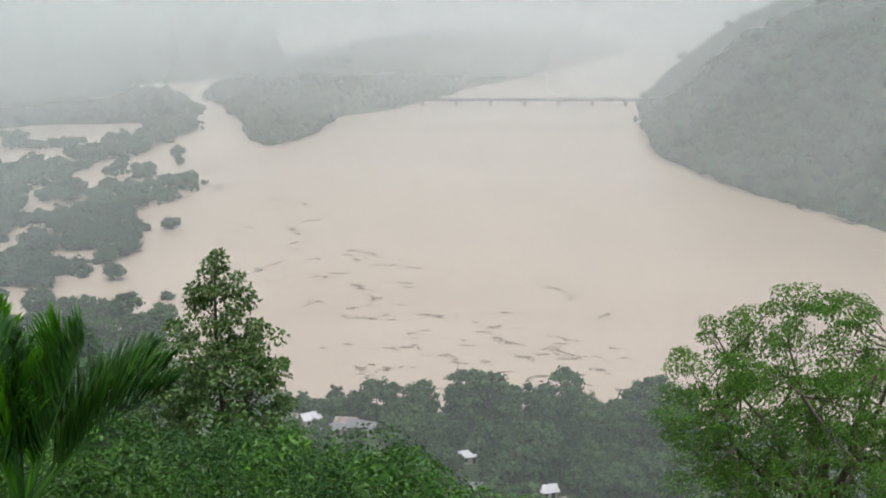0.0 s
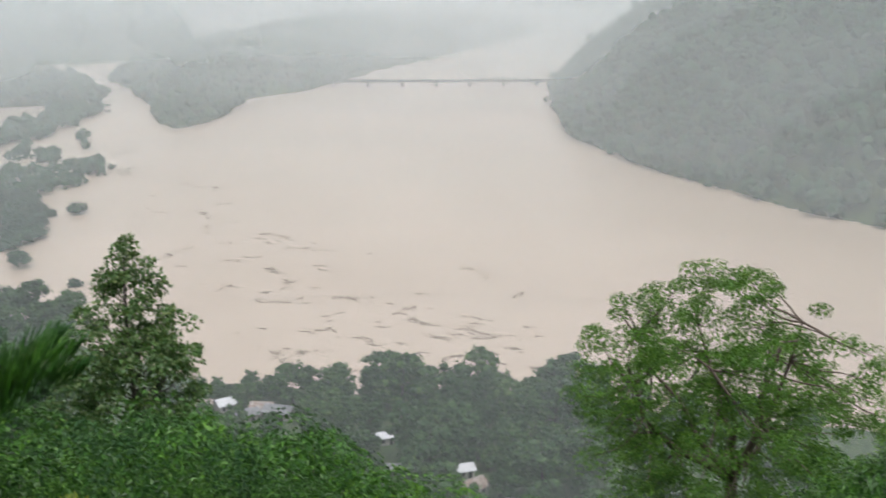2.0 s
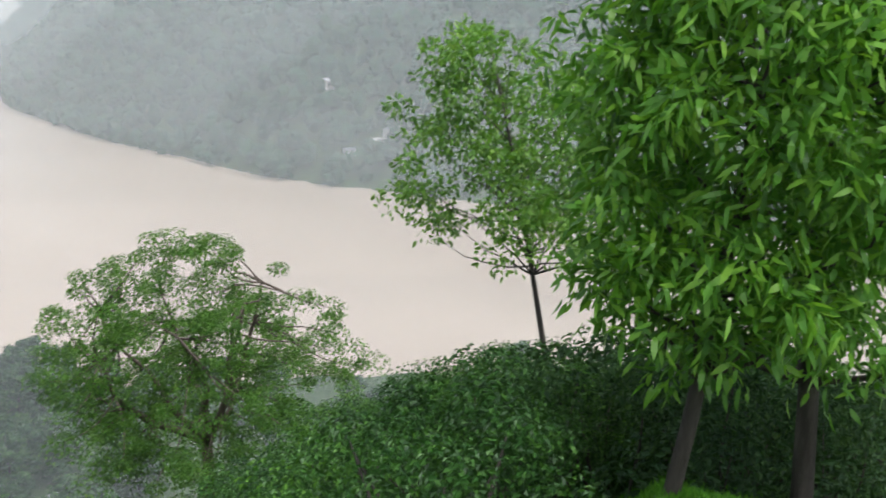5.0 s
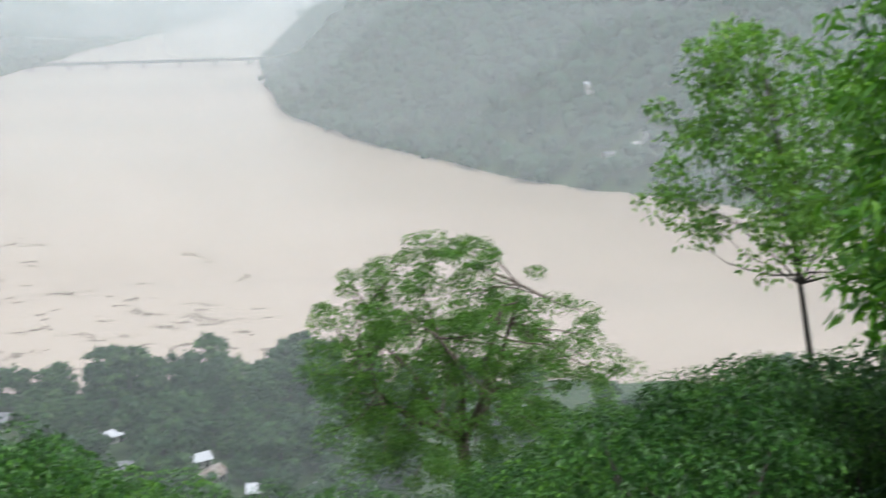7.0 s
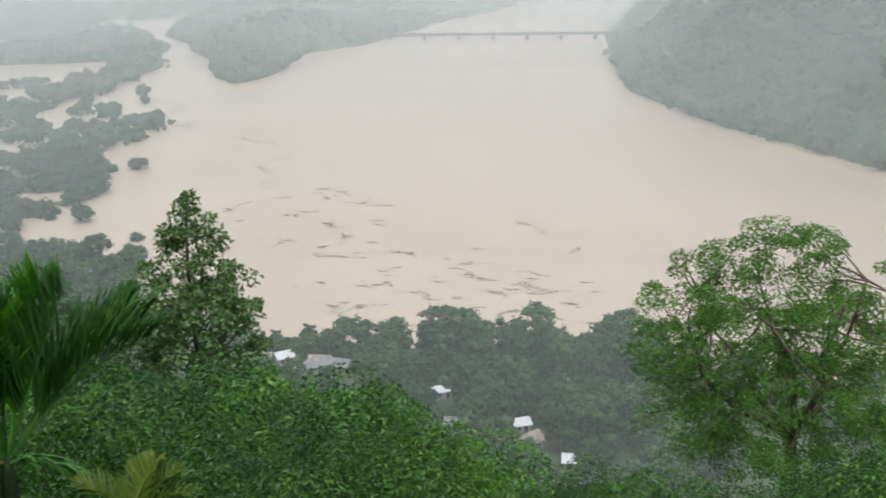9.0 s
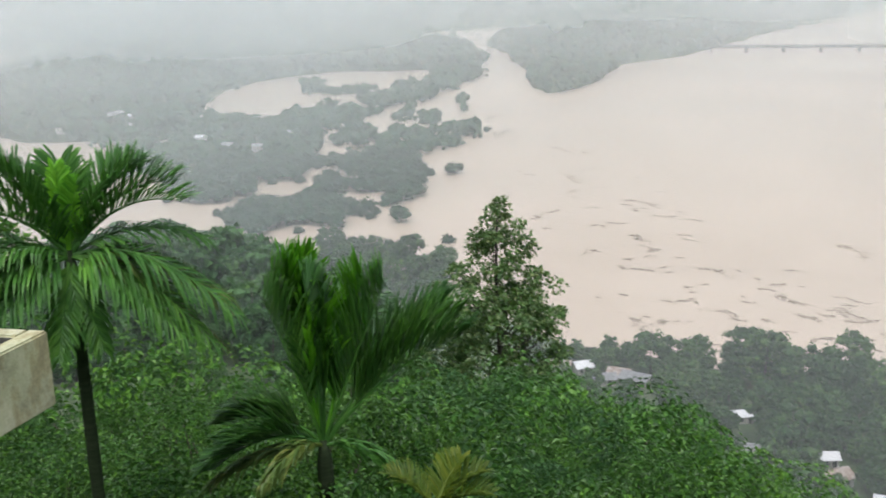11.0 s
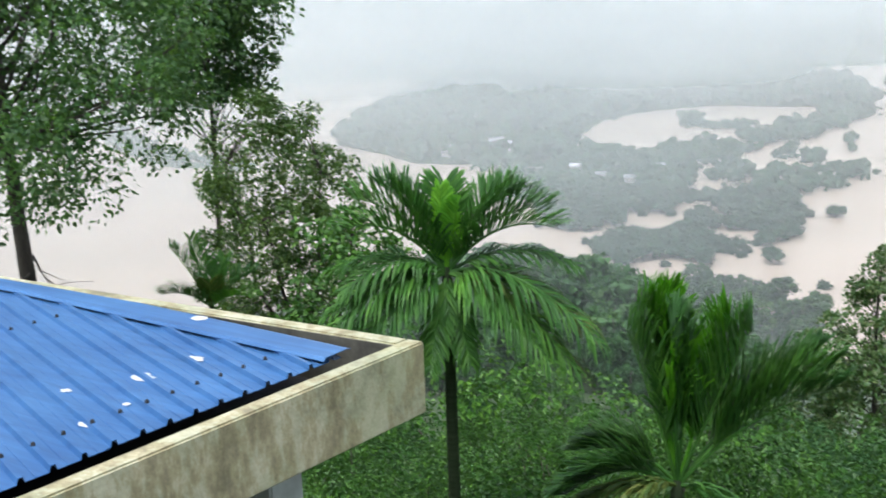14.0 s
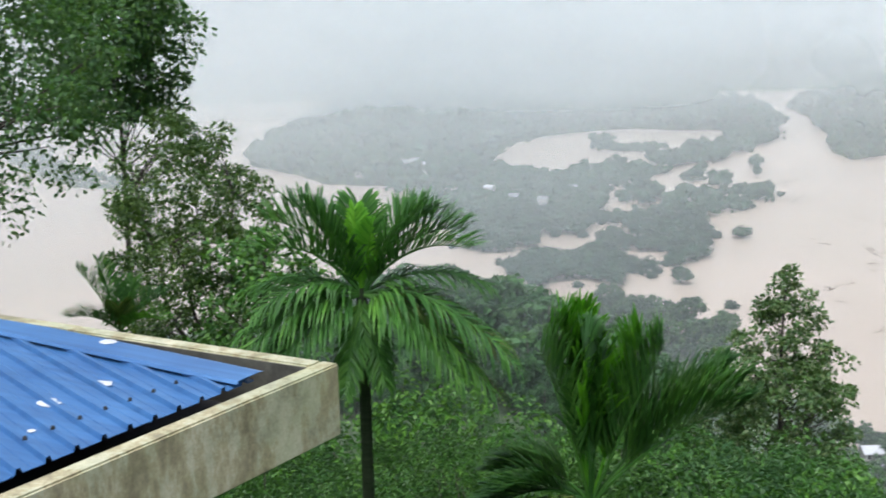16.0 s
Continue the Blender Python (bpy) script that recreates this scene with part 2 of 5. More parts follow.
M = {
    "water": water_mat(),
    "soil": surface("wet_hillside_soil", [(0.025, 0.05, 0.016), (0.04, 0.075, 0.022), (0.06, 0.075, 0.03)], 0.35, 0.9, bump=0.6),
    "bark": surface("grey_brown_bark", [(0.025, 0.021, 0.017), (0.05, 0.042, 0.033), (0.09, 0.078, 0.062)], 4, 0.85, bump=0.7, stretch=(1, 1, 0.25)),
    "bark_pale": surface("pale_bark", [(0.07, 0.055, 0.04), (0.13, 0.1, 0.075)], 5, 0.85, bump=0.6, stretch=(1, 1, 0.25)),
    "palm_bark": surface("ringed_palm_bark", [(0.016, 0.03, 0.012), (0.035, 0.05, 0.024)], 6, 0.95, bump=0.5, stretch=(0.3, 0.3, 3), spec=0.15),
    "leaf_palm": leaf_mat("palm_leaflet_green", (0.0312, 0.108, 0.024), (0.0552, 0.168, 0.0312), (0.102, 0.252, 0.042), 0.25, 0.5),
    # young leaf on the first palm; lit upper fronds on the windblown one
    "leaf_palm_new_lit": leaf_mat("young_and_lit_palm_leaf", (0.084, 0.288, 0.024), (0.132, 0.384, 0.03), (0.204, 0.504, 0.06), 0.4, 0.4),
    "leaf_yellow": leaf_mat("yellow_green_palm_leaf", (0.07, 0.13, 0.018), (0.115, 0.18, 0.024), (0.2, 0.23, 0.035), 0.35, 0.5),
    "leaf_palm_old": leaf_mat("old_palm_leaf", (0.045, 0.095, 0.025), (0.08, 0.14, 0.035), (0.16, 0.17, 0.05), 0.3, 0.5),
    "leaf_bush": leaf_mat("undergrowth_leaf", (0.017, 0.0594, 0.012), (0.0409, 0.1226, 0.0191), (0.103, 0.229, 0.0345), 0.12),
    "leaf_hedge": leaf_mat("hedge_leaf", (0.0234, 0.0802, 0.019), (0.0552, 0.1558, 0.0279), (0.1237, 0.2721, 0.0443), 0.14),
    "leaf_mango": leaf_mat("long_glossy_leaf", (0.045, 0.135, 0.0225), (0.1035, 0.27, 0.0405), (0.225, 0.432, 0.063), 0.42, 0.35),
    "leaf_dark": leaf_mat("dark_tree_leaf", (0.0437, 0.1092, 0.0386), (0.084, 0.1764, 0.0571), (0.1512, 0.252, 0.0756), 0.45),
    "leaf_olive": leaf_mat("olive_tree_leaf", (0.0428, 0.0963, 0.0256), (0.0784, 0.149, 0.0392), (0.136, 0.207, 0.057), 0.42),
    "leaf_umbrella": leaf_mat("umbrella_tree_leaf", (0.07, 0.165, 0.036), (0.135, 0.28, 0.055), (0.22, 0.35, 0.085), 0.45),
    "leaf_teak": leaf_mat("broad_teak_leaf", (0.039, 0.099, 0.03), (0.0825, 0.165, 0.051), (0.18, 0.225, 0.105), 0.3),
    "leaf_mid": leaf_mat("riverside_leaf", (0.0194, 0.0546, 0.0229), (0.0396, 0.0968, 0.0352), (0.0748, 0.1452, 0.0484), 0.3, 0.6),
    "leaf_slope": leaf_mat("hillside_leaf", (0.0247, 0.0741, 0.0272), (0.0445, 0.1206, 0.042), (0.0803, 0.1729, 0.0556), 0.3, 0.6),
    "far": forest_mat("distant_forest", (0.014, 0.04, 0.021), (0.021, 0.056, 0.027), (0.029, 0.071, 0.033)),
    "grass": leaf_mat("tall_grass", (0.06, 0.19, 0.022), (0.11, 0.31, 0.032), (0.19, 0.42, 0.05), 0.4),
    "debris": surface("sodden_driftwood", [(0.15, 0.125, 0.105), (0.23, 0.19, 0.155), (0.32, 0.27, 0.225)], 1.5, 0.9, bump=0.5),
    "concrete_far": surface("bridge_concrete", [(0.055, 0.055, 0.055), (0.09, 0.09, 0.088)], 0.5, 0.85),
    "tin": surface("pale_tin_sheet", [(0.17, 0.175, 0.18), (0.3, 0.305, 0.31)], 0.6, 0.4, 0.3, bump=0.1),
    "tin_white": surface("white_painted_tin", [(0.5, 0.51, 0.53), (0.66, 0.67, 0.68)], 0.6, 0.4, bump=0.1),
    "tin_rust": surface("rusty_tin_sheet", [(0.2, 0.14, 0.11), (0.3, 0.24, 0.2), (0.4, 0.38, 0.36)], 0.7, 0.6, 0.2),
    "plaster": surface("weathered_plaster", [(0.3, 0.29, 0.26), (0.46, 0.44, 0.4)], 0.8, 0.85),
    "dark_glass": surface("dark_window", [(0.02, 0.022, 0.025), (0.035, 0.037, 0.04)], 1, 0.2, bump=0),
}


# ---------------------------------------------------------------- helpers for shapes
def mesh_from(name, verts, faces, material, smooth=False):
    me = bpy.data.meshes.new(name)
    me.from_pydata(np.asarray(verts, dtype=float).tolist(), [], faces if isinstance(faces, list) else faces.tolist())
    me.materials.append(material)
    if smooth:
        me.polygons.foreach_set("use_smooth", [True] * len(me.polygons))
    me.update()
    return me


def part(name, me, parent, label=""):
    ob = new(name, me)
    ob.parent = parent
    if label:
        tagged(ob, label)
    return ob


def thing(name, label, category, group="", kind="", at=None):
    ob = new(name)
    ob.empty_display_size = 0.3
    if at is not None:
        ob.location = at
    return tagged(ob, label, category, group, kind)


def bm_mesh(name, bm, material, smooth=False):
    me = bpy.data.meshes.new(name)
    bm.to_mesh(me)
    bm.free()
    me.materials.append(material)
    if smooth:
        me.polygons.foreach_set("use_smooth", [True] * len(me.polygons))
    return me


def box_bm(bm, lo, hi, bevel=0.0):
    r = bmesh.ops.create_cube(bm, size=1.0)
    c = [(a + b) / 2 for a, b in zip(lo, hi)]
    s = [b - a for a, b in zip(lo, hi)]
    for v in r["verts"]:
        v.co = Vector((v.co.x * s[0] + c[0], v.co.y * s[1] + c[1], v.co.z * s[2] + c[2]))
    if bevel:
        es = list({e for v in r["verts"] for e in v.link_edges})
        bmesh.ops.bevel(bm, geom=es, offset=bevel, segments=2, affect="EDGES")


def box_mesh(name, lo, hi, material, bevel=0.0):
    bm = bmesh.new()
    box_bm(bm, lo, hi, bevel)
    return bm_mesh(name, bm, material)


def tubes(paths, sides=6):
    """Tapered tubes: each path is a list of (point, radius)."""
    V, F = [], []
    for path in paths:
        base = len(V)
        pts = [Vector(p) for p, _ in path]
        for i, (p, r) in enumerate(path):
            d = (pts[min(i + 1, len(pts) - 1)] - pts[max(i - 1, 0)]).normalized()
            a = d.orthogonal().normalized()
            if abs(d.z) > 0.5:
                a = (Vector((1, 0, 0)) - d * d.x).normalized()
            b = d.cross(a)
            for k in range(sides):
                t = 2 * math.pi * k / sides
                V.append(tuple(pts[i] + (a * math.cos(t) + b * math.sin(t)) * r))
        for i in range(len(path) - 1):
            for k in range(sides):
                k2 = (k + 1) % sides
                F.append((base + i * sides + k, base + i * sides + k2, base + (i + 1) * sides + k2, base + (i + 1) * sides + k))
        F.append(tuple(base + k for k in reversed(range(sides))))
        F.append(tuple(base + (len(path) - 1) * sides + k for k in range(sides)))
    return V, F


def unit(a):
    return a / np.maximum(1e-9, np.linalg.norm(a, axis=-1, keepdims=True))


def leaf_arrays(rng, pos, way, up, length, width, droop=0.25, fold=0.25, plain=False):
    """Folded pointed leaves of four triangles each, from base points, directions and sizes."""
    n = len(pos)
    way = unit(way)
    side = unit(np.cross(way, up))
    nor = np.cross(side, way)
    L = length[:, None]
    W = width[:, None]
    base = pos
    mid = pos + way * L * 0.5
    tip = pos + way * L - nor * L * droop
    lf = mid + side * W * 0.5 + nor * W * fold
    rt = mid - side * W * 0.5 + nor * W * fold
    if plain:
        V = np.stack([base, lf, tip, rt], 1).reshape(-1, 3)
        o = np.arange(n)[:, None] * 4
        return V, np.concatenate([o + np.array([[0, 2, 1]]), o + np.array([[0, 3, 2]])], 0)
    a = pos + way * L * 0.28 + nor * L * 0.03
    b = pos + way * L * 0.66 - nor * L * droop * 0.3
    V = np.stack([base, a + side * W * 0.46, a - side * W * 0.46, b + side * W * 0.42, b - side * W * 0.42, tip], 1).reshape(-1, 3)
    o = np.arange(n)[:, None] * 6
    F = np.concatenate([o + np.array([[0, 2, 1]]), o + np.array([[1, 2, 4]]), o + np.array([[1, 4, 3]]), o + np.array([[3, 4, 5]])], 0)
    return V, F


def crown_leaves(rng, centres, radii, per, length, width, up_bias=0.5, droop=0.3, out_bias=0.7, flat=0.75, plain=False, form=False):
    """Leaves in clumps: scattered near the shell of each clump, pointing outwards and hanging a little."""
    C = np.repeat(np.asarray(centres, float), per, 0)
    R = np.repeat(np.asarray(radii, float), per)
    n = len(C)
    d = unit(rng.normal(size=(n, 3)))
    d[:, 2] = np.abs(d[:, 2]) * np.where(rng.random(n) < 0.72, 1, -1)
    rr = R * (0.35 + 0.65 * rng.random(n) ** 0.5)
    off = d * rr[:, None]
    off[:, 2] *= flat
    way = unit(d * out_bias + rng.normal(size=(n, 3)) * 0.6 + np.array([0, 0, -droop]))
    up = unit(np.array([0, 0, up_bias]) + rng.normal(size=(n, 3)) * 0.45)
    if form:
        # leaves lie like shingles over each lobe
        if form == "shell":
            off = d * (R * (0.72 + 0.28 * rng.random(n) ** 0.5))[:, None]
            off[:, 2] *= flat
        up = unit(d * 0.9 + np.array([0, 0, up_bias]) + rng.normal(size=(n, 3)) * 0.3)
        way = unit(np.cross(up, rng.normal(size=(n, 3))) + d * 0.35 + np.array([0, 0, -droop]))
    return leaf_arrays(rng, C + off, way, up, length * rng.uniform(0.65, 1.2, n), width * rng.uniform(0.7, 1.2, n), plain=plain)


def limb(rng, a, b, r0, r1, sag=0.15, n=5):
    a, b = np.asarray(a, float), np.asarray(b, float)
    L = np.linalg.norm(b - a)
    w = rng.normal(size=3) * L * 0.06
    pts = []
    for i in range(n + 1):
        t = i / n
        p = a + (b - a) * t + w * math.sin(t * math.pi) + np.array([0, 0, -sag * L * math.sin(t * math.pi) * 0.5])
        p = p + rng.normal(size=3) * L * 0.012 * (0 < i < n)
        pts.append((tuple(p), r0 + (r1 - r0) * t ** 0.8))
    return pts


def build_tree(name, seed, height, profile, clumps, per, leaf, material, bark, label, category="tree", first=0.3, trunk_r=0.15, lean=(0, 0),
               clump_r=0.8, group="", shell=0.75, flat=0.75, droop=0.3, limbs=26, sink=0.4, fork=1, near=True, core=0.0, fork_at=None):
    """A tree: tapered trunk with limbs, and a crown of leaf clumps within a profile (height share -> radius in metres)."""
    rng = np.random.default_rng(seed)
    ob = thing(name, label, category, group)
    axis = lambda s: np.array([lean[0] * s + 0.25 * trunk_r * 6 * math.sin(3 * s + seed), lean[1] * s + 0.2 * trunk_r * 6 * math.cos(4 * s + seed), height * s])
    C, R = [], []
    k = 0
    while len(C) < clumps and k < clumps * 40:
        k += 1
        s = first + (1 - first) * rng.random()
        rad = np.interp(s, [p[0] for p in profile], [p[1] for p in profile])
        if rng.random() > (rad / max(p[1] for p in profile)) ** 1.2 + 0.05:
            continue
        a = rng.uniform(0, 2 * math.pi)
        lump = 0.78 + 0.38 * noise.noise(Vector((math.cos(a) * 1.4 + seed, math.sin(a) * 1.4, s * 5)))
        q = rad * lump * (shell + (1 - shell) * rng.random()) * (1.0 if rng.random() < 0.75 else rng.uniform(0.25, 0.9))
        p = axis(s) + np.array([math.cos(a) * q, math.sin(a) * q, 0])
        p[2] = min(p[2], height - 0.3 * clump_r)
        C.append(p)
        R.append(clump_r * rng.uniform(0.6, 1.25))
    paths = []
    trunk = [(tuple(axis(0) - np.array([0, 0, sink])), trunk_r * 1.35)] + [(tuple(axis(s)), trunk_r * (1.15 - 0.95 * s)) for s in np.linspace(0.02, 0.96, 9)]
    if fork > 1:
        trunk = trunk[:4]
    tops = []
    if fork > 1:
        start = np.array(trunk[-1][0])
        for i in range(fork):
            a = 2 * math.pi * i / fork + 0.5
            s = rng.uniform(0.65, 0.85)
            rad = 0.5 * np.interp(s, [p[0] for p in profile], [p[1] for p in profile])
            e = axis(s) + np.array([math.cos(a) * rad, math.sin(a) * rad, 0])
            pth = limb(rng, start, e, trunk_r * 0.75, trunk_r * 0.2, 0.25, 6)
            paths.append(pth)
            tops += [np.array(p) for p, _ in pth]
    order = rng.permutation(len(C))
    for i in order[:limbs]:
        c = C[i]
        if tops:
            j = min(tops, key=lambda q: np.linalg.norm(q - c))
            st, r0 = j, trunk_r * 0.22
        else:
            s0 = min(0.94, max(fork_at or first * 0.88, c[2] / height - rng.uniform(0.06, 0.22)))
            st, r0 = axis(s0), trunk_r * (0.5 - 0.35 * s0)
        paths.append(limb(rng, st, c, r0, trunk_r * 0.05, 0.1))
    if near:
        V, F = tubes([trunk], 10)
        stem = part("trunk", mesh_from("trunk", V, F, bark, True), ob)
        for pth in paths:
            V, F = tubes([pth], 6)
            part("branch", mesh_from("branch", V, F, bark, True), stem)
    else:
        V, F = tubes([trunk[::3] + [trunk[-1]]] + [p[::2] for p in paths], 4)
        part("trunk", mesh_from("trunk", V, F, bark, True), ob)
    V, F = crown_leaves(rng, C, R, per, leaf[0], leaf[1], droop=droop, flat=flat, plain=not near or fork == 7, form=not near or fork == 7)
    F = F.tolist()
    if core:
        V2, F2 = lumps(rng, np.array(C), np.array(R) * core, np.full(len(R), flat), 0.2, LUMP_S)
        F += (F2 + len(V)).tolist()
        V = np.concatenate([V, V2])
    part("crown", mesh_from("crown", V, F, material), ob)
    return ob


# ---------------------------------------------------------------- the lie of the land
EYE_Z = 112.0
# by bearing (degrees to the left of ahead): slope of the hillside, where its crest lies, allowance for growth, river bank
HILL = np.array([
    (-180, 20, 25, 1.5, 280), (-60, 24, 22, 0.3, 290), (-46, 23.6, 20, 0.3, 290), (-41, 23, 22, 1.6, 285), (-37, 20.6, 26, 2.0, 285), (-32, 22.8, 25, 2.2, 285), (-28, 25.3, 27, 2.2, 283),
    (-18, 28.6, 44, 2.2, 281), (-6, 28.2, 44, 2.4, 281), (0, 27.4, 46, 2.4, 288), (4, 26.1, 50, 2.4, 292), (8, 23.1, 60, 2.4, 294), (13, 20.3, 75, 3.0, 330),
    (17, 18.4, 110, 4.5, 372), (20, 16.9, 150, 5.5, 392), (25, 14.8, 200, 6.5, 440), (30, 13.8, 230, 7, 470), (33, 14.5, 200, 6.5, 450), (40, 16.5, 90, 4, 395),
    (55, 16, 60, 3.0, 360), (75, 16, 50, 2.5, 360), (180, 20, 25, 1.5, 280)])

RIGHT_HILL = [(214, 1146), (189, 1039), (168, 930), (154, 795), (155, 712), (169, 652), (187, 590), (211, 520), (242, 469), (279, 426), (305, 391), (360, 330),
              (460, 260), (700, 150), (1500, 100), (2200, 1500), (1200, 2400), (420, 1500)]
HEADLAND = [(-250, 1190), (-211, 1090), (-171, 971), (-155, 875), (-126, 816), (-109, 848), (-95, 1006), (-50, 1064), (-14, 1176), (30, 1314), (128, 1538),
            (303, 1982), (420, 2500), (100, 2700), (-150, 2000), (-235, 1420)]
PLAIN = [(-516, 641), (-412, 585), (-322, 600), (-361, 702), (-384, 795), (-390, 874), (-345, 945), (-248, 960), (-212, 959), (-217, 985), (-275, 1149), (-300, 1175),
         (-430, 1130), (-520, 1120), (-640, 1010), (-640, 900), (-560, 720)]
MOUNTAIN = [(-290, 1430), (-480, 1260), (-760, 1140), (-1000, 950), (-1900, 700), (-2600, 2200), (-500, 3200), (-230, 1700)]
SPIT = [(-800, 640), (-650, 552), (-560, 512), (-470, 520), (-560, 530), (-650, 574), (-800, 668)]


def inland(poly, x, y):
    """Distance to the shore of a polygon, positive inside."""
    P = np.array(poly, float)
    best = np.full(x.shape, 1e9)
    inside = np.zeros(x.shape, bool)
    for (ax, ay), (bx, by) in zip(P, np.roll(P, -1, 0)):
        dx, dy = bx - ax, by - ay
        t = np.clip(((x - ax) * dx + (y - ay) * dy) / (dx * dx + dy * dy), 0, 1)
        best = np.minimum(best, np.hypot(x - ax - t * dx, y - ay - t * dy))
        cross = ((ay > y) != (by > y)) & (x < (bx - ax) * (y - ay) / ((by - ay) or 1e-9) + ax)
        inside ^= cross
    return np.where(inside, best, -best)


def ripple(x, y, s, k=0.0):
    return (np.sin(x / s + k) * np.cos(y / s * 1.13 + 1.7 * k) + 0.5 * np.sin(x / s * 2.3 + y / s * 1.9 + k) + 0.3 * np.cos(x / s * 4.1 - y / s * 3.7)) / 1.8


def ground_height(x, y):
    x, y = np.asarray(x, float), np.asarray(y, float)
    r = np.hypot(x, y)
    az = np.degrees(np.arctan2(-x, y))
    slope, crest, grow, bank = (np.interp(az, HILL[:, 0], HILL[:, k]) for k in (1, 2, 3, 4))
    far = np.clip((r - 3) / 8, 0, 1)
    slope = 23 + (slope - 23) * far
    grow = 1.5 + (grow - 1.5) * far
    tan = np.tan(np.radians(slope))
    line = EYE_Z - np.minimum(grow, 0.2 + r * 0.09) - 0.3 - r * tan
    top = EYE_Z - 1.65
    hollow = np.interp(r, [0, 8, 14, 22, 50, 90], [2.0, 2.6, 2.5, 2.0, 1.0, 0.0]) * np.clip((az - 2) / 10, 0, 1) * np.clip((75 - az) / 20, 0, 1)
    deeper = np.interp(r, [0, 14, 22, 40, 70, 110, 160, 230], [0, 0.6, 1.5, 3.2, 3.8, 5.0, 3.0, 0.0])
    hollow = hollow + deeper * np.clip((az - 12) / 8, 0, 1) * np.clip((52 - az) / 10, 0, 1)
    line = line - hollow * np.clip((r - 2.2) / 4, 0, 1)
    near = np.where(r < 2.2, top, np.maximum(top - (r - 2.2) * 0.9, line))
    zc = EYE_Z - grow - 0.3 - crest * tan
    base = np.clip((bank - r) * 0.07 + 0.6 * ripple(x, y, 23), -4, 6)
    fall = zc - (r - crest) * 0.75
    near = np.where(r < crest, near + np.clip(r / 40, 0, 1) * 0.5 * ripple(x, y, 9), np.maximum(base, fall))
    near = np.where(r < bank + 60, near, -4)
    d = inland(RIGHT_HILL, x, y) + 5 * ripple(x, y, 31)
    right = np.where(d > 0, 45 * (1 - np.exp(-d / 50)) + 0.4 * np.clip(d, 0, 380) + np.clip(d / 100, 0, 1) * 6 * ripple(x, y, 70, 2), d * 0.1)
    d = inland(HEADLAND, x, y) + 4 * ripple(x, y, 37)
    head = np.where(d > 0, 19 * (1 - np.exp(-d / 30)) + 0.06 * np.clip(d, 0, 220) + np.clip(d / 60, 0, 1) * 5 * ripple(x, y, 60, 1), d * 0.1)
    d = inland(PLAIN, x, y) + 5 * ripple(x, y, 29)
    hump = 14 * np.exp(-((x + 520) ** 2 + (y - 850) ** 2) / (2 * 120 ** 2))
    plain = np.where(d > 0, 3 * (1 - np.exp(-d / 12)) + hump * np.clip(d / 60, 0, 1), d * 0.1)
    d = inland(MOUNTAIN, x, y) + 12 * ripple(x, y, 90)
    rise = np.clip((az - 17.5) * 7.5, 0, 125)
    mount = np.where(d > 0, 12 * (1 - np.exp(-d / 40)) + rise * np.clip(d / 900, 0, 1) + np.clip(d / 300, 0, 1) * 8 * ripple(x, y, 140), d * 0.1)
    d = inland(SPIT, x, y)
    spit = np.where(d > 0, 1.5, d * 0.1)
    return np.maximum.reduce([near, right, head, plain, mount, spit, np.full(x.shape, -4.0)])


def gz(x, y):
    return float(ground_height(np.array([x]), np.array([y]))[0])


def bearing(az, r):
    return (-math.sin(radians(az)) * r, math.cos(radians(az)) * r)


def build_ground():
    azs = np.concatenate([np.arange(-180, -62, 4.0), np.arange(-62, -42, 0.7), np.arange(-42, -6, 0.25), np.arange(-6, 72, 0.55), np.arange(72, 180, 4.0)])
    rs = np.concatenate([[0.6], 1.2 * 1.05 ** np.arange(0, 180)])
    rs = np.concatenate([rs[rs < 380], 380 * 1.012 ** np.arange(0, 97), rs[(rs > 1225) & (rs < 4800)]])
    A, Rr = np.meshgrid(np.radians(azs), rs, indexing="ij")
    X, Y = -np.sin(A) * Rr, np.cos(A) * Rr
    Z = ground_height(X, Y)
    V = np.stack([X, Y, Z], -1).reshape(-1, 3)
    na, nr = len(azs), len(rs)
    i = np.arange(na)[:, None]
    j = np.arange(nr - 1)[None, :]
    i2 = (i + 1) % na
    F = np.stack([i * nr + j, i * nr + j + 1, i2 * nr + j + 1, i2 * nr + j], -1).reshape(-1, 4)[:, ::-1]
    V = np.concatenate([V, [[0, 0, EYE_Z - 1.65]]])
    F = F.tolist() + [(len(V) - 1, int((a + 1) % na) * nr, int(a) * nr) for a in range(na)]
    tagged(new("ground", mesh_from("ground", V, F, M["soil"], True)), "wet green hillside and river valley ground", "ground", kind="structure")


def disc(name, radius, z, material, label, category):
    n = 96
    rings = [0.0, 120, 300, 700, 1500, radius]
    V = [(0, 0, z)]
    F = []
    for k, r in enumerate(rings[1:]):
        V += [(r * math.cos(2 * math.pi * i / n), r * math.sin(2 * math.pi * i / n), z) for i in range(n)]
        for i in range(n):
            a, b = 1 + k * n + i, 1 + k * n + (i + 1) % n
            F.append((0, a, b) if k == 0 else (a - n, a, b, b - n))
    return tagged(new(name, mesh_from(name, V, F, material)), label, category, kind="structure")


build_ground()
disc("water", 4850, 0.0, M["water"], "wide flooded river of pale brown muddy water", "water")


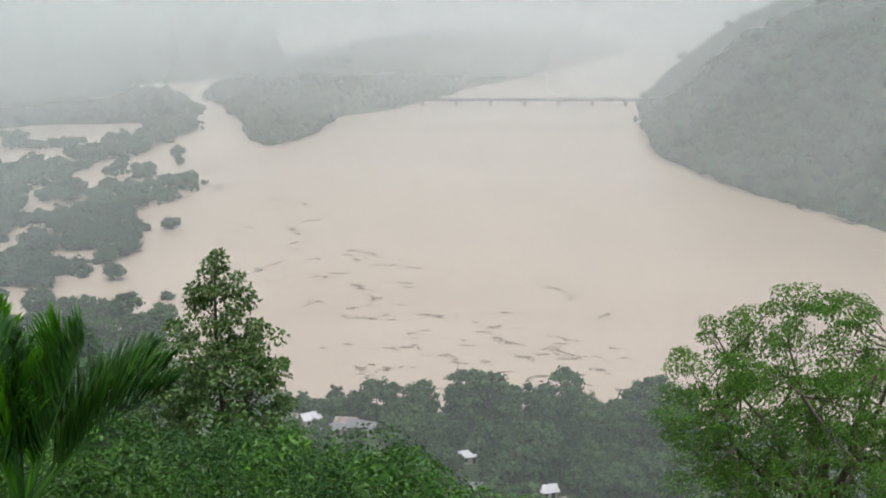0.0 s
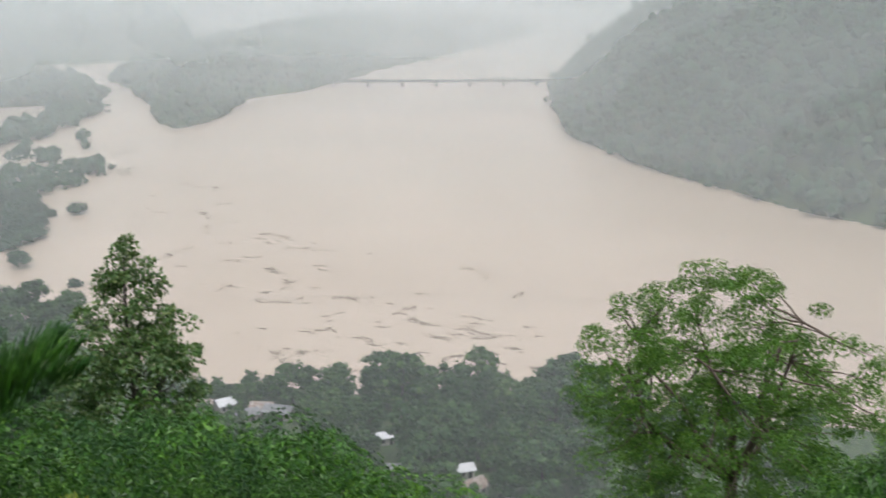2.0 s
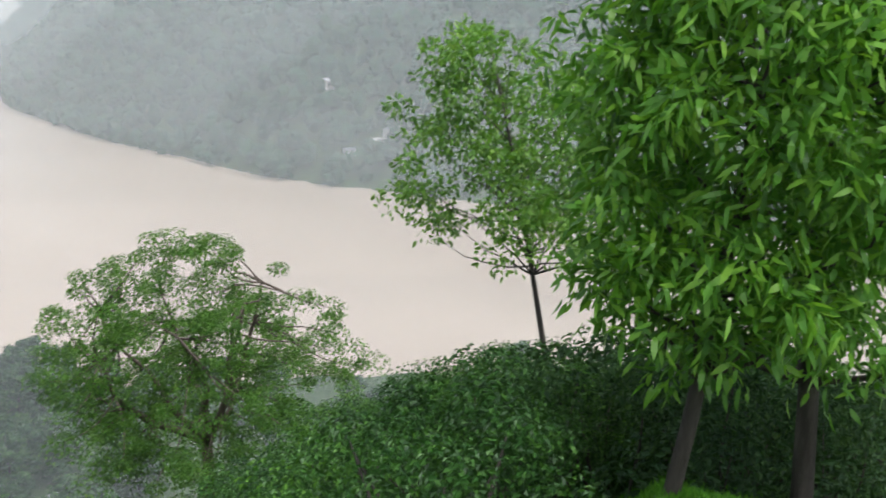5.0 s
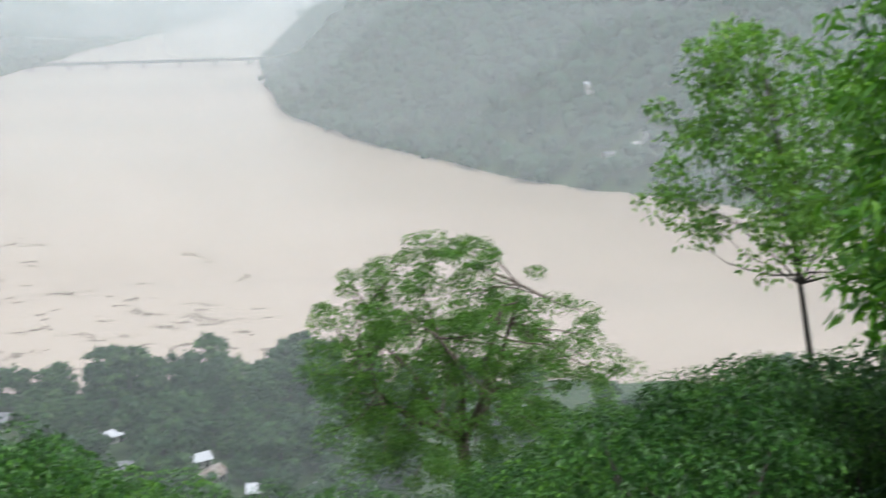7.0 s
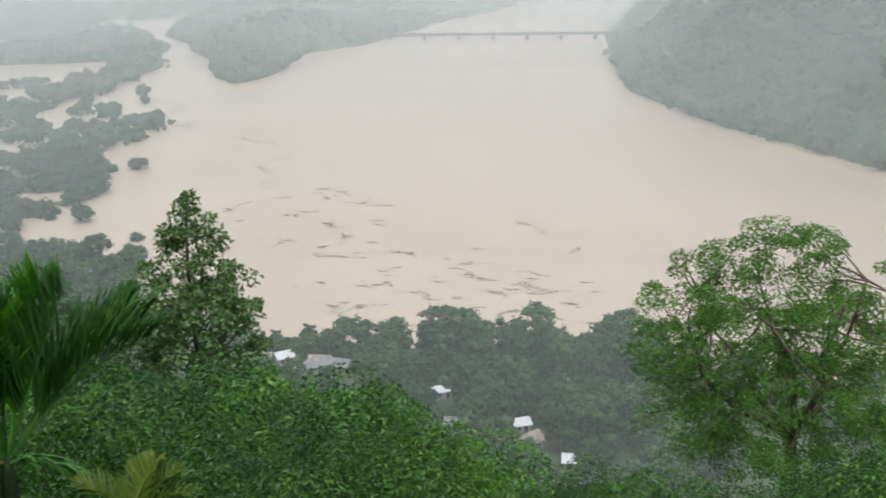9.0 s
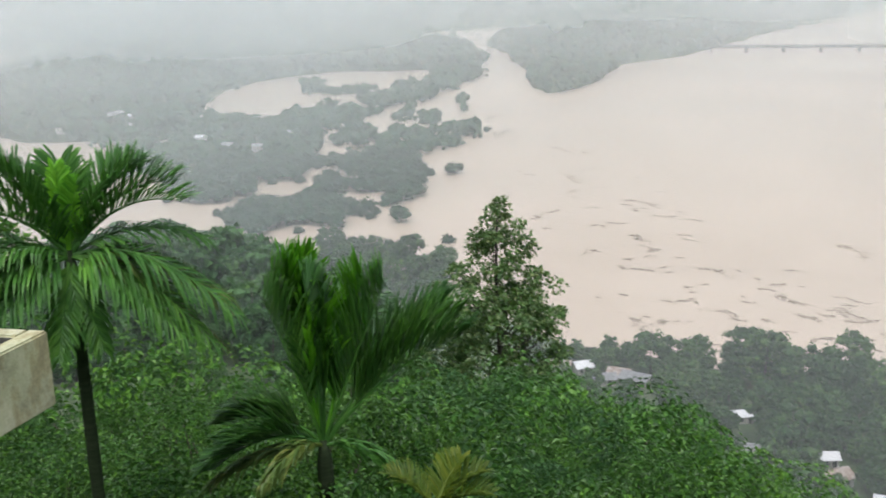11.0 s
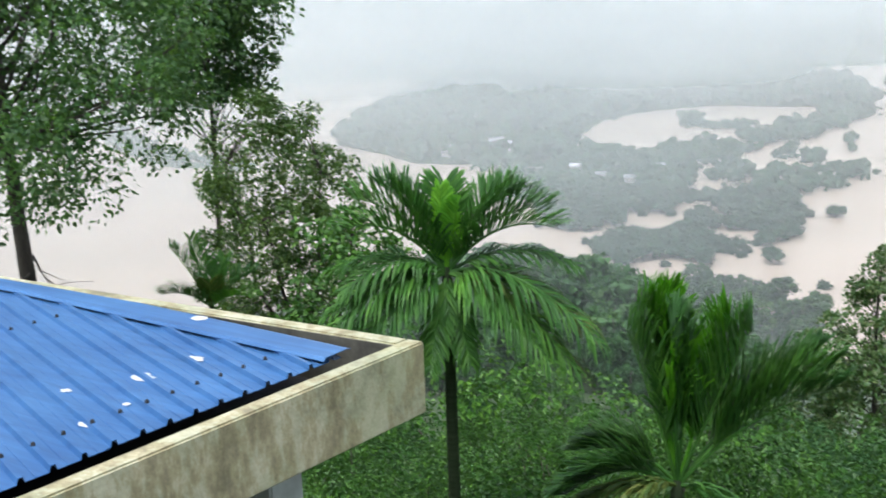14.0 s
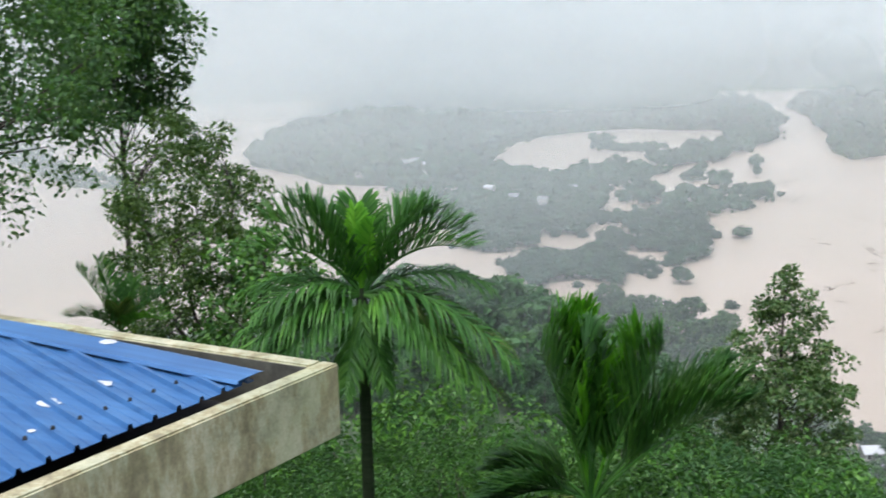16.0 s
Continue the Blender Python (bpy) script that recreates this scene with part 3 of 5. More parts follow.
def build_mist():
    edges = [30, 45, 62, 80, 105, 130, 160, 200, 250, 360, 480, 610, 760, 930, 1130, 1370, 1660, 2010, 2430, 2950]
    last = 5
    for r in edges:
        dens = 1 - math.exp(-float(np.interp(r, [45, 150, 250, 800, 930], [0.0018, 0.0014, 0.0009, 0.0011, 0.0017])) * (r - last))
        last = r
        n = 128
        V, F = [], []
        for i in range(n):
            a = 2 * math.pi * i / n
            w = 1 + 0.03 * math.sin(3 * a + r) + 0.02 * math.sin(7 * a + 2 * r)
            for z in (-3, 60 + r * 0.35):
                V.append((r * w * math.cos(a), r * w * math.sin(a), z))
        for i in range(n):
            k = (i + 1) % n
            F.append((2 * i, 2 * k, 2 * k + 1, 2 * i + 1))
        tagged(new("backdrop", mesh_from("rain_mist", V, F, mist_mat("rain_mist", dens, r), True)), "pale grey veil of drifting rain mist", "mist", kind="structure")
    # the last bank, in which the far valley is lost
    r, V, F, n = 4300, [], [], 128
    for i in range(n):
        a = 2 * math.pi * i / n
        for z in (-3, 900):
            V.append((r * math.cos(a), r * math.sin(a), z))
    for i in range(n):
        k = (i + 1) % n
        F.append((2 * i, 2 * k, 2 * k + 1, 2 * i + 1))
    tagged(new("backdrop", mesh_from("rain_mist", V, F, mist_mat("rain_mist", 0.25, r), True)), "pale grey rain cloud closing the valley", "mist", kind="structure")


build_mist()


# ---------------------------------------------------------------- distant woods
def lump_unit():
    bm = bmesh.new()
    bmesh.ops.create_icosphere(bm, subdivisions=2, radius=1.0)
    V = np.array([v.co[:] for v in bm.verts])
    F = np.array([[v.index for v in f.verts] for f in bm.faces])
    bm.free()
    return V, F


def lump_small():
    bm = bmesh.new()
    bmesh.ops.create_icosphere(bm, subdivisions=1, radius=1.0)
    V = np.array([v.co[:] for v in bm.verts])
    F = np.array([[v.index for v in f.verts] for f in bm.faces])
    bm.free()
    return V, F


LUMP = lump_unit()
LUMP_S = lump_small()


def lumps(rng, P, R, tall, rag=0.22, shape=None):
    """Uneven crowns: jittered balls, joined into one set of arrays."""
    LV, LF = shape or LUMP
    n, k = len(P), len(LV)
    jit = 1 + rng.normal(size=(n, k, 1)) * rag
    ang = rng.uniform(0, 2 * math.pi, n)
    c, s = np.cos(ang)[:, None], np.sin(ang)[:, None]
    B = np.stack([LV[None, :, 0] * c - LV[None, :, 1] * s, LV[None, :, 0] * s + LV[None, :, 1] * c, np.repeat(LV[None, :, 2], n, 0)], -1) * jit
    B = B * R[:, None, None]
    B[:, :, 2] *= tall[:, None]
    V = (B + P[:, None, :]).reshape(-1, 3)
    F = (LF[None] + (np.arange(n) * k)[:, None, None]).reshape(-1, 3)
    return V, F


def woods(name, poly, spacing, size, label, seed, keep=None, per=3, small=False):
    rng = np.random.default_rng(seed)
    P = np.array(poly, float)
    gx, gy = np.meshgrid(np.arange(P[:, 0].min(), P[:, 0].max(), spacing), np.arange(P[:, 1].min(), P[:, 1].max(), spacing))
    x = (gx + rng.uniform(-0.5, 0.5, gx.shape) * spacing).ravel()
    y = (gy + rng.uniform(-0.5, 0.5, gy.shape) * spacing).ravel()
    d = inland(poly, x, y)
    ok = (d > -9) & (ground_height(x, y) > -0.35)
    if keep is not None:
        ok &= keep(x, y, d)
    x, y = x[ok], y[ok]
    z = np.maximum(ground_height(x, y), 0)
    h = size * rng.uniform(0.6, 1.35, len(x))
    base = np.stack([x, y, z + h * 0.62], -1)
    pts, rad, tall = [base], [h * 0.42], [rng.uniform(0.8, 1.3, len(x))]
    for k in range(per - 1):
        off = rng.normal(size=(len(x), 3)) * h[:, None] * np.array([0.3, 0.3, 0.2])
        pts.append(base + off - np.array([0, 0, 0.08]) * h[:, None])
        rad.append(h * rng.uniform(0.22, 0.34, len(x)))
        tall.append(rng.uniform(0.8, 1.2, len(x)))
    V, F = lumps(rng, np.concatenate(pts), np.concatenate(rad), np.concatenate(tall), 0.14, shape=LUMP_S if small else None)
    tagged(new(name, mesh_from(name, V, F, M["far"], False)), label, "forest", kind="stuff")
    return len(F)


woods("hill_forest", RIGHT_HILL, 7.5, 10, "dense dark green forest covering the hill across the river", 5,
      lambda x, y, d: (d < 240) & (y < 1250) & (y > 120) & (x < 620) & (np.hypot(x, y) < 1250), per=3, small=True)
woods("headland_forest", HEADLAND, 9, 9.5, "hazy grey-green forest on the low headland", 6, lambda x, y, d: (d < 190) & (y < 2050), per=2, small=True)
woods("plain_forest", PLAIN, 9, 11, "hazy forest on the flooded plain", 7, None, per=2, small=True)
woods("mountain_forest", MOUNTAIN, 42, 26, "faint forest on the far mountain slope", 8, lambda x, y, d: (y > 800) & (x > -2100) & (y < 2600), per=2, small=True)
woods("spit_trees", SPIT, 8, 6, "low trees on a narrow flooded spit", 9, None, per=2, small=True)


# ---------------------------------------------------------------- flooded trees
def flooded_tree(seed, h, w):
    rng = np.random.default_rng(seed)
    ob = thing("flooded_tree", "dark green broadleaf tree standing in brown flood water", "tree", "flooded trees")
    V, F = tubes([[((0, 0, -1.5), 0.3), ((0.1, 0, h * 0.3), 0.22), ((0, 0.1, h * 0.7), 0.1)]], 6)
    part("trunk", mesh_from("trunk", V, F, M["bark"], True), ob)
    n = 16
    a = rng.uniform(0, 2 * math.pi, n)
    q = w * np.sqrt(rng.random(n)) * 0.8
    z = h * (0.32 + 0.5 * rng.random(n) * (1 - (q / w) ** 2 * 0.6))
    P = np.stack([np.cos(a) * q, np.sin(a) * q, z], -1)
    V1, F1 = lumps(rng, P, w * rng.uniform(0.24, 0.4, n), rng.uniform(0.7, 1.05, n), 0.2, LUMP_S)
    V2, F2 = crown_leaves(rng, P, w * rng.uniform(0.34, 0.5, n), 14, 1.3, 0.8, plain=True)
    part("crown", mesh_from("crown", np.concatenate([V1, V2]), F1.tolist() + (F2 + len(V1)).tolist(), M["far"]), ob)
    return ob


FLOOD = [flooded_tree(20 + i, *hw) for i, hw in enumerate(((9.5, 5.2), (8, 4.4), (11, 5.5), (6, 4.5), (3.2, 2.4)))]
# groves: centre x, y, half width across and along the line of sight, which sizes
GROVES = [
    (-259, 581, 35.4, 82.4, 0), (-254, 675, 25.5, 42.3, 0), (-250, 504, 22.8, 64.3, 0), (-299, 620, 20.9, 53.4, 0), (-170, 434, 11.8, 21.6, 0), (-189, 423, 14.1, 19.4, 0),
    (-178, 484, 5.7, 16.8, 0), (-241, 764, 16.2, 31.9, 0), (-227, 801, 14.7, 43.9, 0), (-225, 925, 20.2, 65.4, 0), (-219, 849, 13.3, 34.7, 0), (-173, 593, 15.0, 31.0, 0),
    (-168, 527, 18.2, 33.2, 0), (-144, 486, 7.7, 20.9, 0), (-155, 644, 11.0, 17.8, 0), (-153, 594, 5.0, 10.2, 0), (-185, 686, 5.7, 9.1, 0), (-130, 432, 3.2, 7.4, 0),
    (-209, 613, 7.2, 30.3, 0), (-151, 441, 2.1, 3.9, 1), (-142, 437, 2.3, 3.8, 1), (-143, 525, 1.7, 4.0, 1), (-133, 531, 1.9, 4.1, 1), (-146, 460, 2.4, 5.3, 1),
    (-220, 619, 4.6, 15.6, 1), (-331, 861, 10.3, 19.2, 1), (-284, 817, 19.7, 13.5, 1), (-185, 771, 3.6, 17.0, 1), (-102, 398, 0.8, 2.3, 1), (-208, 539, 4.7, 12.0, 1),
    (-201, 684, 7.2, 9.2, 1), (-155, 417, 4.1, 7.2, 0), (-216, 519, 8.5, 25.7, 0), (-247, 619, 6.7, 20.0, 0), (-162, 484, 2.6, 7.1, 1), (-168, 630, 4.6, 9.6, 1),
    (-208, 720, 3.8, 10.1, 1), (-345, 601, 28.0, 21.7, 0), (-295, 537, 18.6, 42.4, 0), (-349, 677, 15.4, 21.0, 0), (-181, 670, 5.3, 8.7, 0), (-131, 523, 1.9, 3.9, 1),
    (-140, 517, 2.2, 3.9, 1), (-150, 436, 2.6, 3.8, 1), (-143, 454, 2.4, 4.1, 1), (-143, 431, 2.8, 2.8, 1), (-194, 639, 4.7, 8.0, 1), (-202, 542, 5.8, 9.1, 1),
    (-313, 816, 8.8, 20.7, 1), (-282, 804, 17.2, 9.8, 1), (-216, 603, 4.9, 13.0, 1), (-174, 734, 2.3, 20.5, 1), (-153, 598, 5.6, 12.0, 0), (-232, 705, 7.5, 12.4, 1),
    (-205, 705, 5.2, 7.3, 1), (-160, 451, 2.4, 4.1, 1), (-141, 494, 3.6, 9.5, 0), (-149, 643, 3.3, 9.8, 1)]


def plant_groves():
    rng = np.random.default_rng(77)
    for cx, cy, rt, rl, small in list(GROVES):
        for _ in range(0 if small or rl < 12 else 3):
            a = rng.uniform(0, 2 * math.pi)
            L, p, q = math.hypot(cx, cy), math.cos(a) * (rt * 1.1 + 3), math.sin(a) * (rl * 1.1 + 5)
            GROVES.append((cx + cx / L * q - cy / L * p, cy + cy / L * q + cx / L * p, rng.uniform(1, 2.6), rng.uniform(2, 6), 1))
    placed, kinds = [], []
    used = set()
    for cx, cy, rt, rl, small in GROVES:
        L = math.hypot(cx, cy)
        ux, uy = cx / L, cy / L
        n = max(1, int(rt * rl * math.pi / (36 if not small else 14)))
        tries = 0
        made = 0
        while made < n and tries < n * 12:
            tries += 1
            a, q = rng.uniform(0, 2 * math.pi), math.sqrt(rng.random())
            p, s = math.cos(a) * q * rt, math.sin(a) * q * rl
            x, y = cx + ux * s - uy * p, cy + uy * s + ux * p
            gap = 3.0 if small else 5.2
            if any((x - b) ** 2 + (y - c) ** 2 < gap * gap for b, c in placed):
                continue
            placed.append((x, y))
            made += 1
            kinds.append((4 if rng.random() < 0.7 else 3) if small else int(rng.choice([0, 1, 2, 3], p=[0.3, 0.33, 0.07, 0.3])))
    order = np.argsort([math.hypot(*p) for p in placed])
    rest = []
    for j in order:
        (x, y), k = placed[j], kinds[j]
        if len(rest) or j in order[280:]:
            rest.append((x, y, k))
            continue
        m = pose(x, y, rng.uniform(-0.8, 0.1), 0, 0, rng.uniform(0, 360)) @ Matrix.Scale(rng.uniform(0.8, 1.15), 4)
        if k in used:
            o = copy_thing(FLOOD[k], m)
            o.scale = [rng.uniform(0.8, 1.2)] * 3
        else:
            used.add(k)
            FLOOD[k].matrix_basis = m
    Q = np.array(rest)
    h = np.array([9.5, 8, 11, 6, 3.2])[Q[:, 2].astype(int)] * rng.uniform(0.75, 1.15, len(Q))
    B = np.stack([Q[:, 0], Q[:, 1], h * 0.5], -1)
    pts, rad = [B], [h * 0.4]
    for _ in range(4):
        pts.append(B + rng.normal(size=B.shape) * h[:, None] * np.array([0.24, 0.24, 0.14]))
        rad.append(h * rng.uniform(0.16, 0.28, len(h)))
    R = np.concatenate(rad)
    V, F = lumps(rng, np.concatenate(pts), R, np.full(len(R), 0.95), 0.2, LUMP_S)
    tagged(new("flooded_woods", mesh_from("flooded_woods", V, F, M["far"])), "hazy groves of trees standing in brown flood water", "trees", kind="stuff")


plant_groves()


# ---------------------------------------------------------------- bridge
def build_bridge():
    a, b = Vector((-20, 1105, 0)), Vector((214, 1105, 0))
    br = thing("bridge", "long low concrete road bridge crossing the flooded river", "bridge", at=a)
    L = (b - a).length
    part("deck", box_mesh("deck", (0, -4, 4.4), (L, 4, 5.9), M["concrete_far"], 0.1), br)
    for y in (-4.0, 3.75):
        part("parapet", box_mesh("parapet", (0, y, 5.9), (L, y + 0.25, 6.9), M["concrete_far"]), br)
    spans = 7
    for i in range(spans + 1):
        x = L * i / spans
        bm = bmesh.new()
        box_bm(bm, (x - 1.5, -3, -4), (x + 1.5, 3, 3.6), 0.3)
        box_bm(bm, (x - 2.2, -3.8, 3.5), (x + 2.2, 3.8, 4.4), 0.1)
        part("pier", bm_mesh("pier", bm, M["concrete_far"]), br)


build_bridge()


# ---------------------------------------------------------------- houses
def house(x, y, w, d, h, turn, roof, label, pitch=0.45, group="", z=None, wall="plaster"):
    z = gz(x, y) if z is None else z
    ob = thing("house", label, "house", group)
    ob.matrix_basis = pose(x, y, z - 0.3, 0, 0, turn)
    part("wall", box_mesh("wall", (-w / 2, -d / 2, -1.0), (w / 2, d / 2, h), M[wall]), ob)
    rise = pitch * d / 2
    o = 0.5
    for s in (-1, 1):
        V = [(-w / 2 - o, s * (d / 2 + o), h - 0.2), (w / 2 + o, s * (d / 2 + o), h - 0.2), (w / 2 + o, 0, h + rise), (-w / 2 - o, 0, h + rise)]
        V += [(p[0], p[1], p[2] + 0.09) for p in V]
        F = [(0, 1, 2, 3), (7, 6, 5, 4), (0, 4, 5, 1), (1, 5, 6, 2), (2, 6, 7, 3), (3, 7, 4, 0)]
        part("roof", mesh_from("roof", V, F, M[roof]), ob)
    for s in (-1, 1):
        V = [(s * w / 2, -d / 2, h), (s * w / 2, d / 2, h), (s * w / 2, 0, h + rise - 0.05)]
        part("gable", mesh_from("gable", V, [(0, 1, 2)], M[wall]), ob)
    n = max(2, int(w / 2.5))
    for i in range(n):
        cx = -w / 2 + (i + 0.5) * w / n
        nm = "door" if i == n // 2 else "window"
        part(nm, box_mesh(nm, (cx - 0.45, -d / 2 - 0.04, 0.3 if nm == "door" else 1.0), (cx + 0.45, -d / 2 + 0.05, 2.2), M["dark_glass"]), ob)
    return ob


VILLAGE = [(7.2, 276, 5, 5, 3.2, 30, "tin_white", 0.5), (6.1, 268, 7, 5, 3.0, 15, "tin", 0.4), (5.2, 272, 6, 5, 3.2, -10, "tin_rust", 0.4), (4.3, 268, 8, 6, 3.2, -20, "tin", 0.4), (2.1, 237, 6, 5, 3.2, 35, "tin_white", 0.5),
           (0.9, 238, 9, 6, 3.0, -15, "tin", 0.4), (4.2, 243, 4, 4, 2.6, 10, "tin_white", 0.4), (-1.4, 246, 5, 4, 3.0, 20, "tin_white", 0.4), (-9.0, 208, 6, 4.5, 2.8, -10, "tin_white", 0.4),
           (-6.2, 216, 7, 5, 3, 40, "tin_rust", 0.6), (-5.8, 226, 4, 4, 3, 15, "tin_white", 0.5), (-1.8, 226, 4, 4, 3, 0, "tin", 0.4), (8.4, 277, 6, 5, 3, 5, "tin_rust", 0.4), (-12.5, 207, 5, 4, 3, 25, "tin", 0.4)]
for az, r, w, d, h, turn, roof, pitch in VILLAGE:
    x, y = bearing(az, r)
    word = {"tin_white": "white", "tin": "grey", "tin_rust": "rusty brown"}[roof]
    house(x, y, w * 0.85, d * 0.85, h * 0.8, turn, roof, "small village house with a %s tin roof" % word, pitch, "village houses")
for az, r, w, turn, roof in ((-26.6, 577, 13, 25, "tin_white"), (-28.9, 540, 7, 30, "plaster"), (-29.8, 542, 9, 10, "tin"), (-32.2, 533, 10, 20, "tin_white"), (-27.6, 538, 5, 0, "tin")):
    x, y = bearing(az, r)
    house(x, y, w, 5, 4, turn, roof, "pale house among trees on the far river bank", 0.3, "houses on the hill", z=gz(x, y) + 0.5)
for az, r, w, turn, roof in ((29.9, 720, 9, 40, "tin_white"), (31.2, 730, 9, 10, "tin"), (32.6, 710, 8, -10, "tin_white"), (33.4, 715, 8, 25, "tin"), (33.7, 905, 7, 0, "tin_white"),
                             (34.9, 900, 8, 30, "tin"), (30.6, 735, 6, 0, "tin"), (25.5, 610, 6, 20, "tin"), (24.0, 600, 6, 0, "tin"), (22.5, 640, 5, 30, "tin"), (26.8, 640, 6, 0, "tin_white")):
    x, y = bearing(az, r)
    house(x, y, w * 0.8, 5, 5.5, turn, roof, "pale tin-roofed house half hidden by flooded trees", 0.4, "houses on the plain", z=max(gz(x, y), 0) + 2.6)


# ---------------------------------------------------------------- drifting debris
def debris(x, y, length, turn, seed):
    rng = np.random.default_rng(seed)
    ob = thing("debris_raft", "dark raft of driftwood and torn plants on the flood", "debris", "drifting debris")
    ob.matrix_basis = pose(x, y, 0.02, 0, 0, turn)
    n = max(5, int(length * 0.7))
    paths = []
    for i in range(n):
        u = rng.normal() * length * 0.3
        v = rng.normal() * length * 0.07 + math.sin(u / length * 6 + seed) * length * 0.1
        a = rng.normal() * 0.5
        l = rng.uniform(0.6, 2.6)
        r = rng.uniform(0.04, 0.16)
        paths.append([((u - math.cos(a) * l / 2, v - math.sin(a) * l / 2, 0.02), r), ((u, v + 0.1, 0.08), r), ((u + math.cos(a) * l / 2, v + math.sin(a) * l / 2, 0.03), r * 0.6)])
    V, F = tubes(paths, 5)
    part("driftwood", mesh_from("driftwood", V, F, M["debris"]), ob)
    m = max(16, int(length * 5))
    knots = rng.normal(size=7) * length * 0.3
    u = knots[rng.integers(7, size=m)] + rng.normal(size=m) * length * 0.07
    v = rng.normal(size=m) * length * 0.075 + np.sin(u / length * 6 + seed) * length * 0.1
    V, F = lumps(rng, np.stack([u, v, np.full(m, 0.0)], -1), rng.uniform(0.1, 0.5, m), np.full(m, 0.14), 0.35, LUMP_S)
    part("plant_mat", mesh_from("plant_mat", V, F, M["debris"]), ob)
    return ob


RAFTS = [
    (-72, 586, 13.4, -51), (-22, 451, 9.4, 0), (-35, 474, 22.4, -55), (-66, 494, 8.5, 42), (-103, 566, 5.2, -0), (-72, 524, 18.2, -48),
    (-31, 417, 14.4, -69), (-49, 391, 6.7, 57), (-28, 374, 14.1, -30), (-16, 320, 14.5, 33), (-25, 320, 12.2, -57), (3, 331, 16.1, -24),
    (22, 348, 18.6, -25), (42, 334, 21.7, -36), (11, 312, 12.1, -39), (27, 313, 7.9, 14), (-3, 376, 13.8, -32), (57, 377, 7.9, 64),
    (5, 440, 2.3, 0), (-71, 453, 8.1, 39), (-12, 342, 7.6, -16), (47, 320, 7.9, -42), (-126, 643, 40.9, 74), (-146, 705, 34.2, 82),
    (-42, 437, 4.6, 0), (-15, 391, 2.5, 0), (24, 334, 12.4, -58), (19, 364, 9.6, -0), (46, 407, 21.5, -75), (-27, 559, 2.3, 0),
    (-72, 687, 3.5, 0), (-63, 545, 12.2, 44), (-90, 598, 17.0, -57), (52, 303, 4.9, 0), (-1, 303, 8.1, 0), (-26, 399, 17.2, -78),
    (40, 351, 8.1, -32), (8, 344, 5.5, -0), (-75, 442, 9.0, 63), (-12, 415, 6.5, -34)]
drift = random.Random(5)
for x0, y0, x1, y1, spread, count in ((-110, 600, -20, 430, 18, 18), (-40, 400, 60, 322, 15, 22), (-30, 350, 30, 305, 12, 8), (-75, 470, -20, 350, 14, 10)):
    for _ in range(count):
        u = drift.random()
        RAFTS.append((x0 + (x1 - x0) * u + drift.gauss(0, spread * 0.7), y0 + (y1 - y0) * u + drift.gauss(0, spread), drift.uniform(1.0, 2.6) ** 2, drift.uniform(-55, 15)))
for i, (x, y, length, turn) in enumerate(RAFTS):
    debris(x, y, length, turn, 300 + i)


# ---------------------------------------------------------------- riverside and hillside trees
def mid_tree(seed, h, w, mat, label, name="tree", group="", fine=(14, (1.2, 0.72))):
    prof = [(0.2, w * 0.5), (0.45, w), (0.7, w * 0.92), (0.88, w * 0.6), (1.0, w * 0.22)]
    return build_tree(name, seed, h, prof, 46, fine[0], fine[1], mat, M["bark"], label, group=group, first=0.25, trunk_r=0.22, clump_r=w * 0.27, limbs=8, near=False, core=0.0 if fine[0] > 20 else 0.72)


RIVERSIDE = [mid_tree(41 + i, h, w, M["leaf_mid"], "dense dark green broadleaf tree beside the village", "riverside_tree", "riverside trees") for i, (h, w) in enumerate(((14, 6.4), (12, 5.6), (15.5, 5.8), (10, 6.0)))]
SLOPE = [mid_tree(61 + i, h, w, M["leaf_slope"], "green broadleaf tree on the wooded hillside", "hillside_tree", "hillside trees") for i, (h, w) in enumerate(((7.5, 3.4), (6.5, 2.9), (9, 3.6)))]


SLOPE_NEAR = [mid_tree(71 + i, h, w, M["leaf_slope"], "green broadleaf tree on the wooded hillside", "hillside_tree", "hillside trees", (52, (0.4, 0.23))) for i, (h, w) in enumerate(((7.5, 3.4), (6.5, 3.2)))]


def plant(protos, spots, rng, lo=0.8, hi=1.2, sink=0.3, full=0.0):
    first = set()
    for x, y in spots:
        k = int(rng.integers(len(protos)))
        s = rng.uniform(lo, hi) * (max(0.45, min(1.0, math.hypot(x, y) / full)) if full else 1.0)
        m = pose(x, y, gz(x, y) - sink, rng.normal() * 3, rng.normal() * 3, rng.uniform(0, 360))
        if k in first:
            copy_thing(protos[k], m).scale = (s * rng.uniform(0.9, 1.1), s * rng.uniform(0.9, 1.1), s)
        else:
            first.add(k)
            protos[k].matrix_basis = m
            protos[k].scale = (s, s, s)


def scatter(rng, n, az0, az1, r0, r1, gap, avoid=(), rule=None):
    spots = []
    tries = 0
    while len(spots) < n and tries < n * 60:
        tries += 1
        az = rng.uniform(az0, az1)
        r = math.sqrt(rng.uniform(r0 * r0, r1 * r1))
        x, y = bearing(az, r)
        if rule and not rule(az, r, x, y):
            continue
        if any((x - a) ** 2 + (y - b) ** 2 < gap * gap for a, b in spots):
            continue
        if any((x - a) ** 2 + (y - b) ** 2 < g * g for a, b, g in avoid):
            continue
        spots.append((x, y))
    return spots


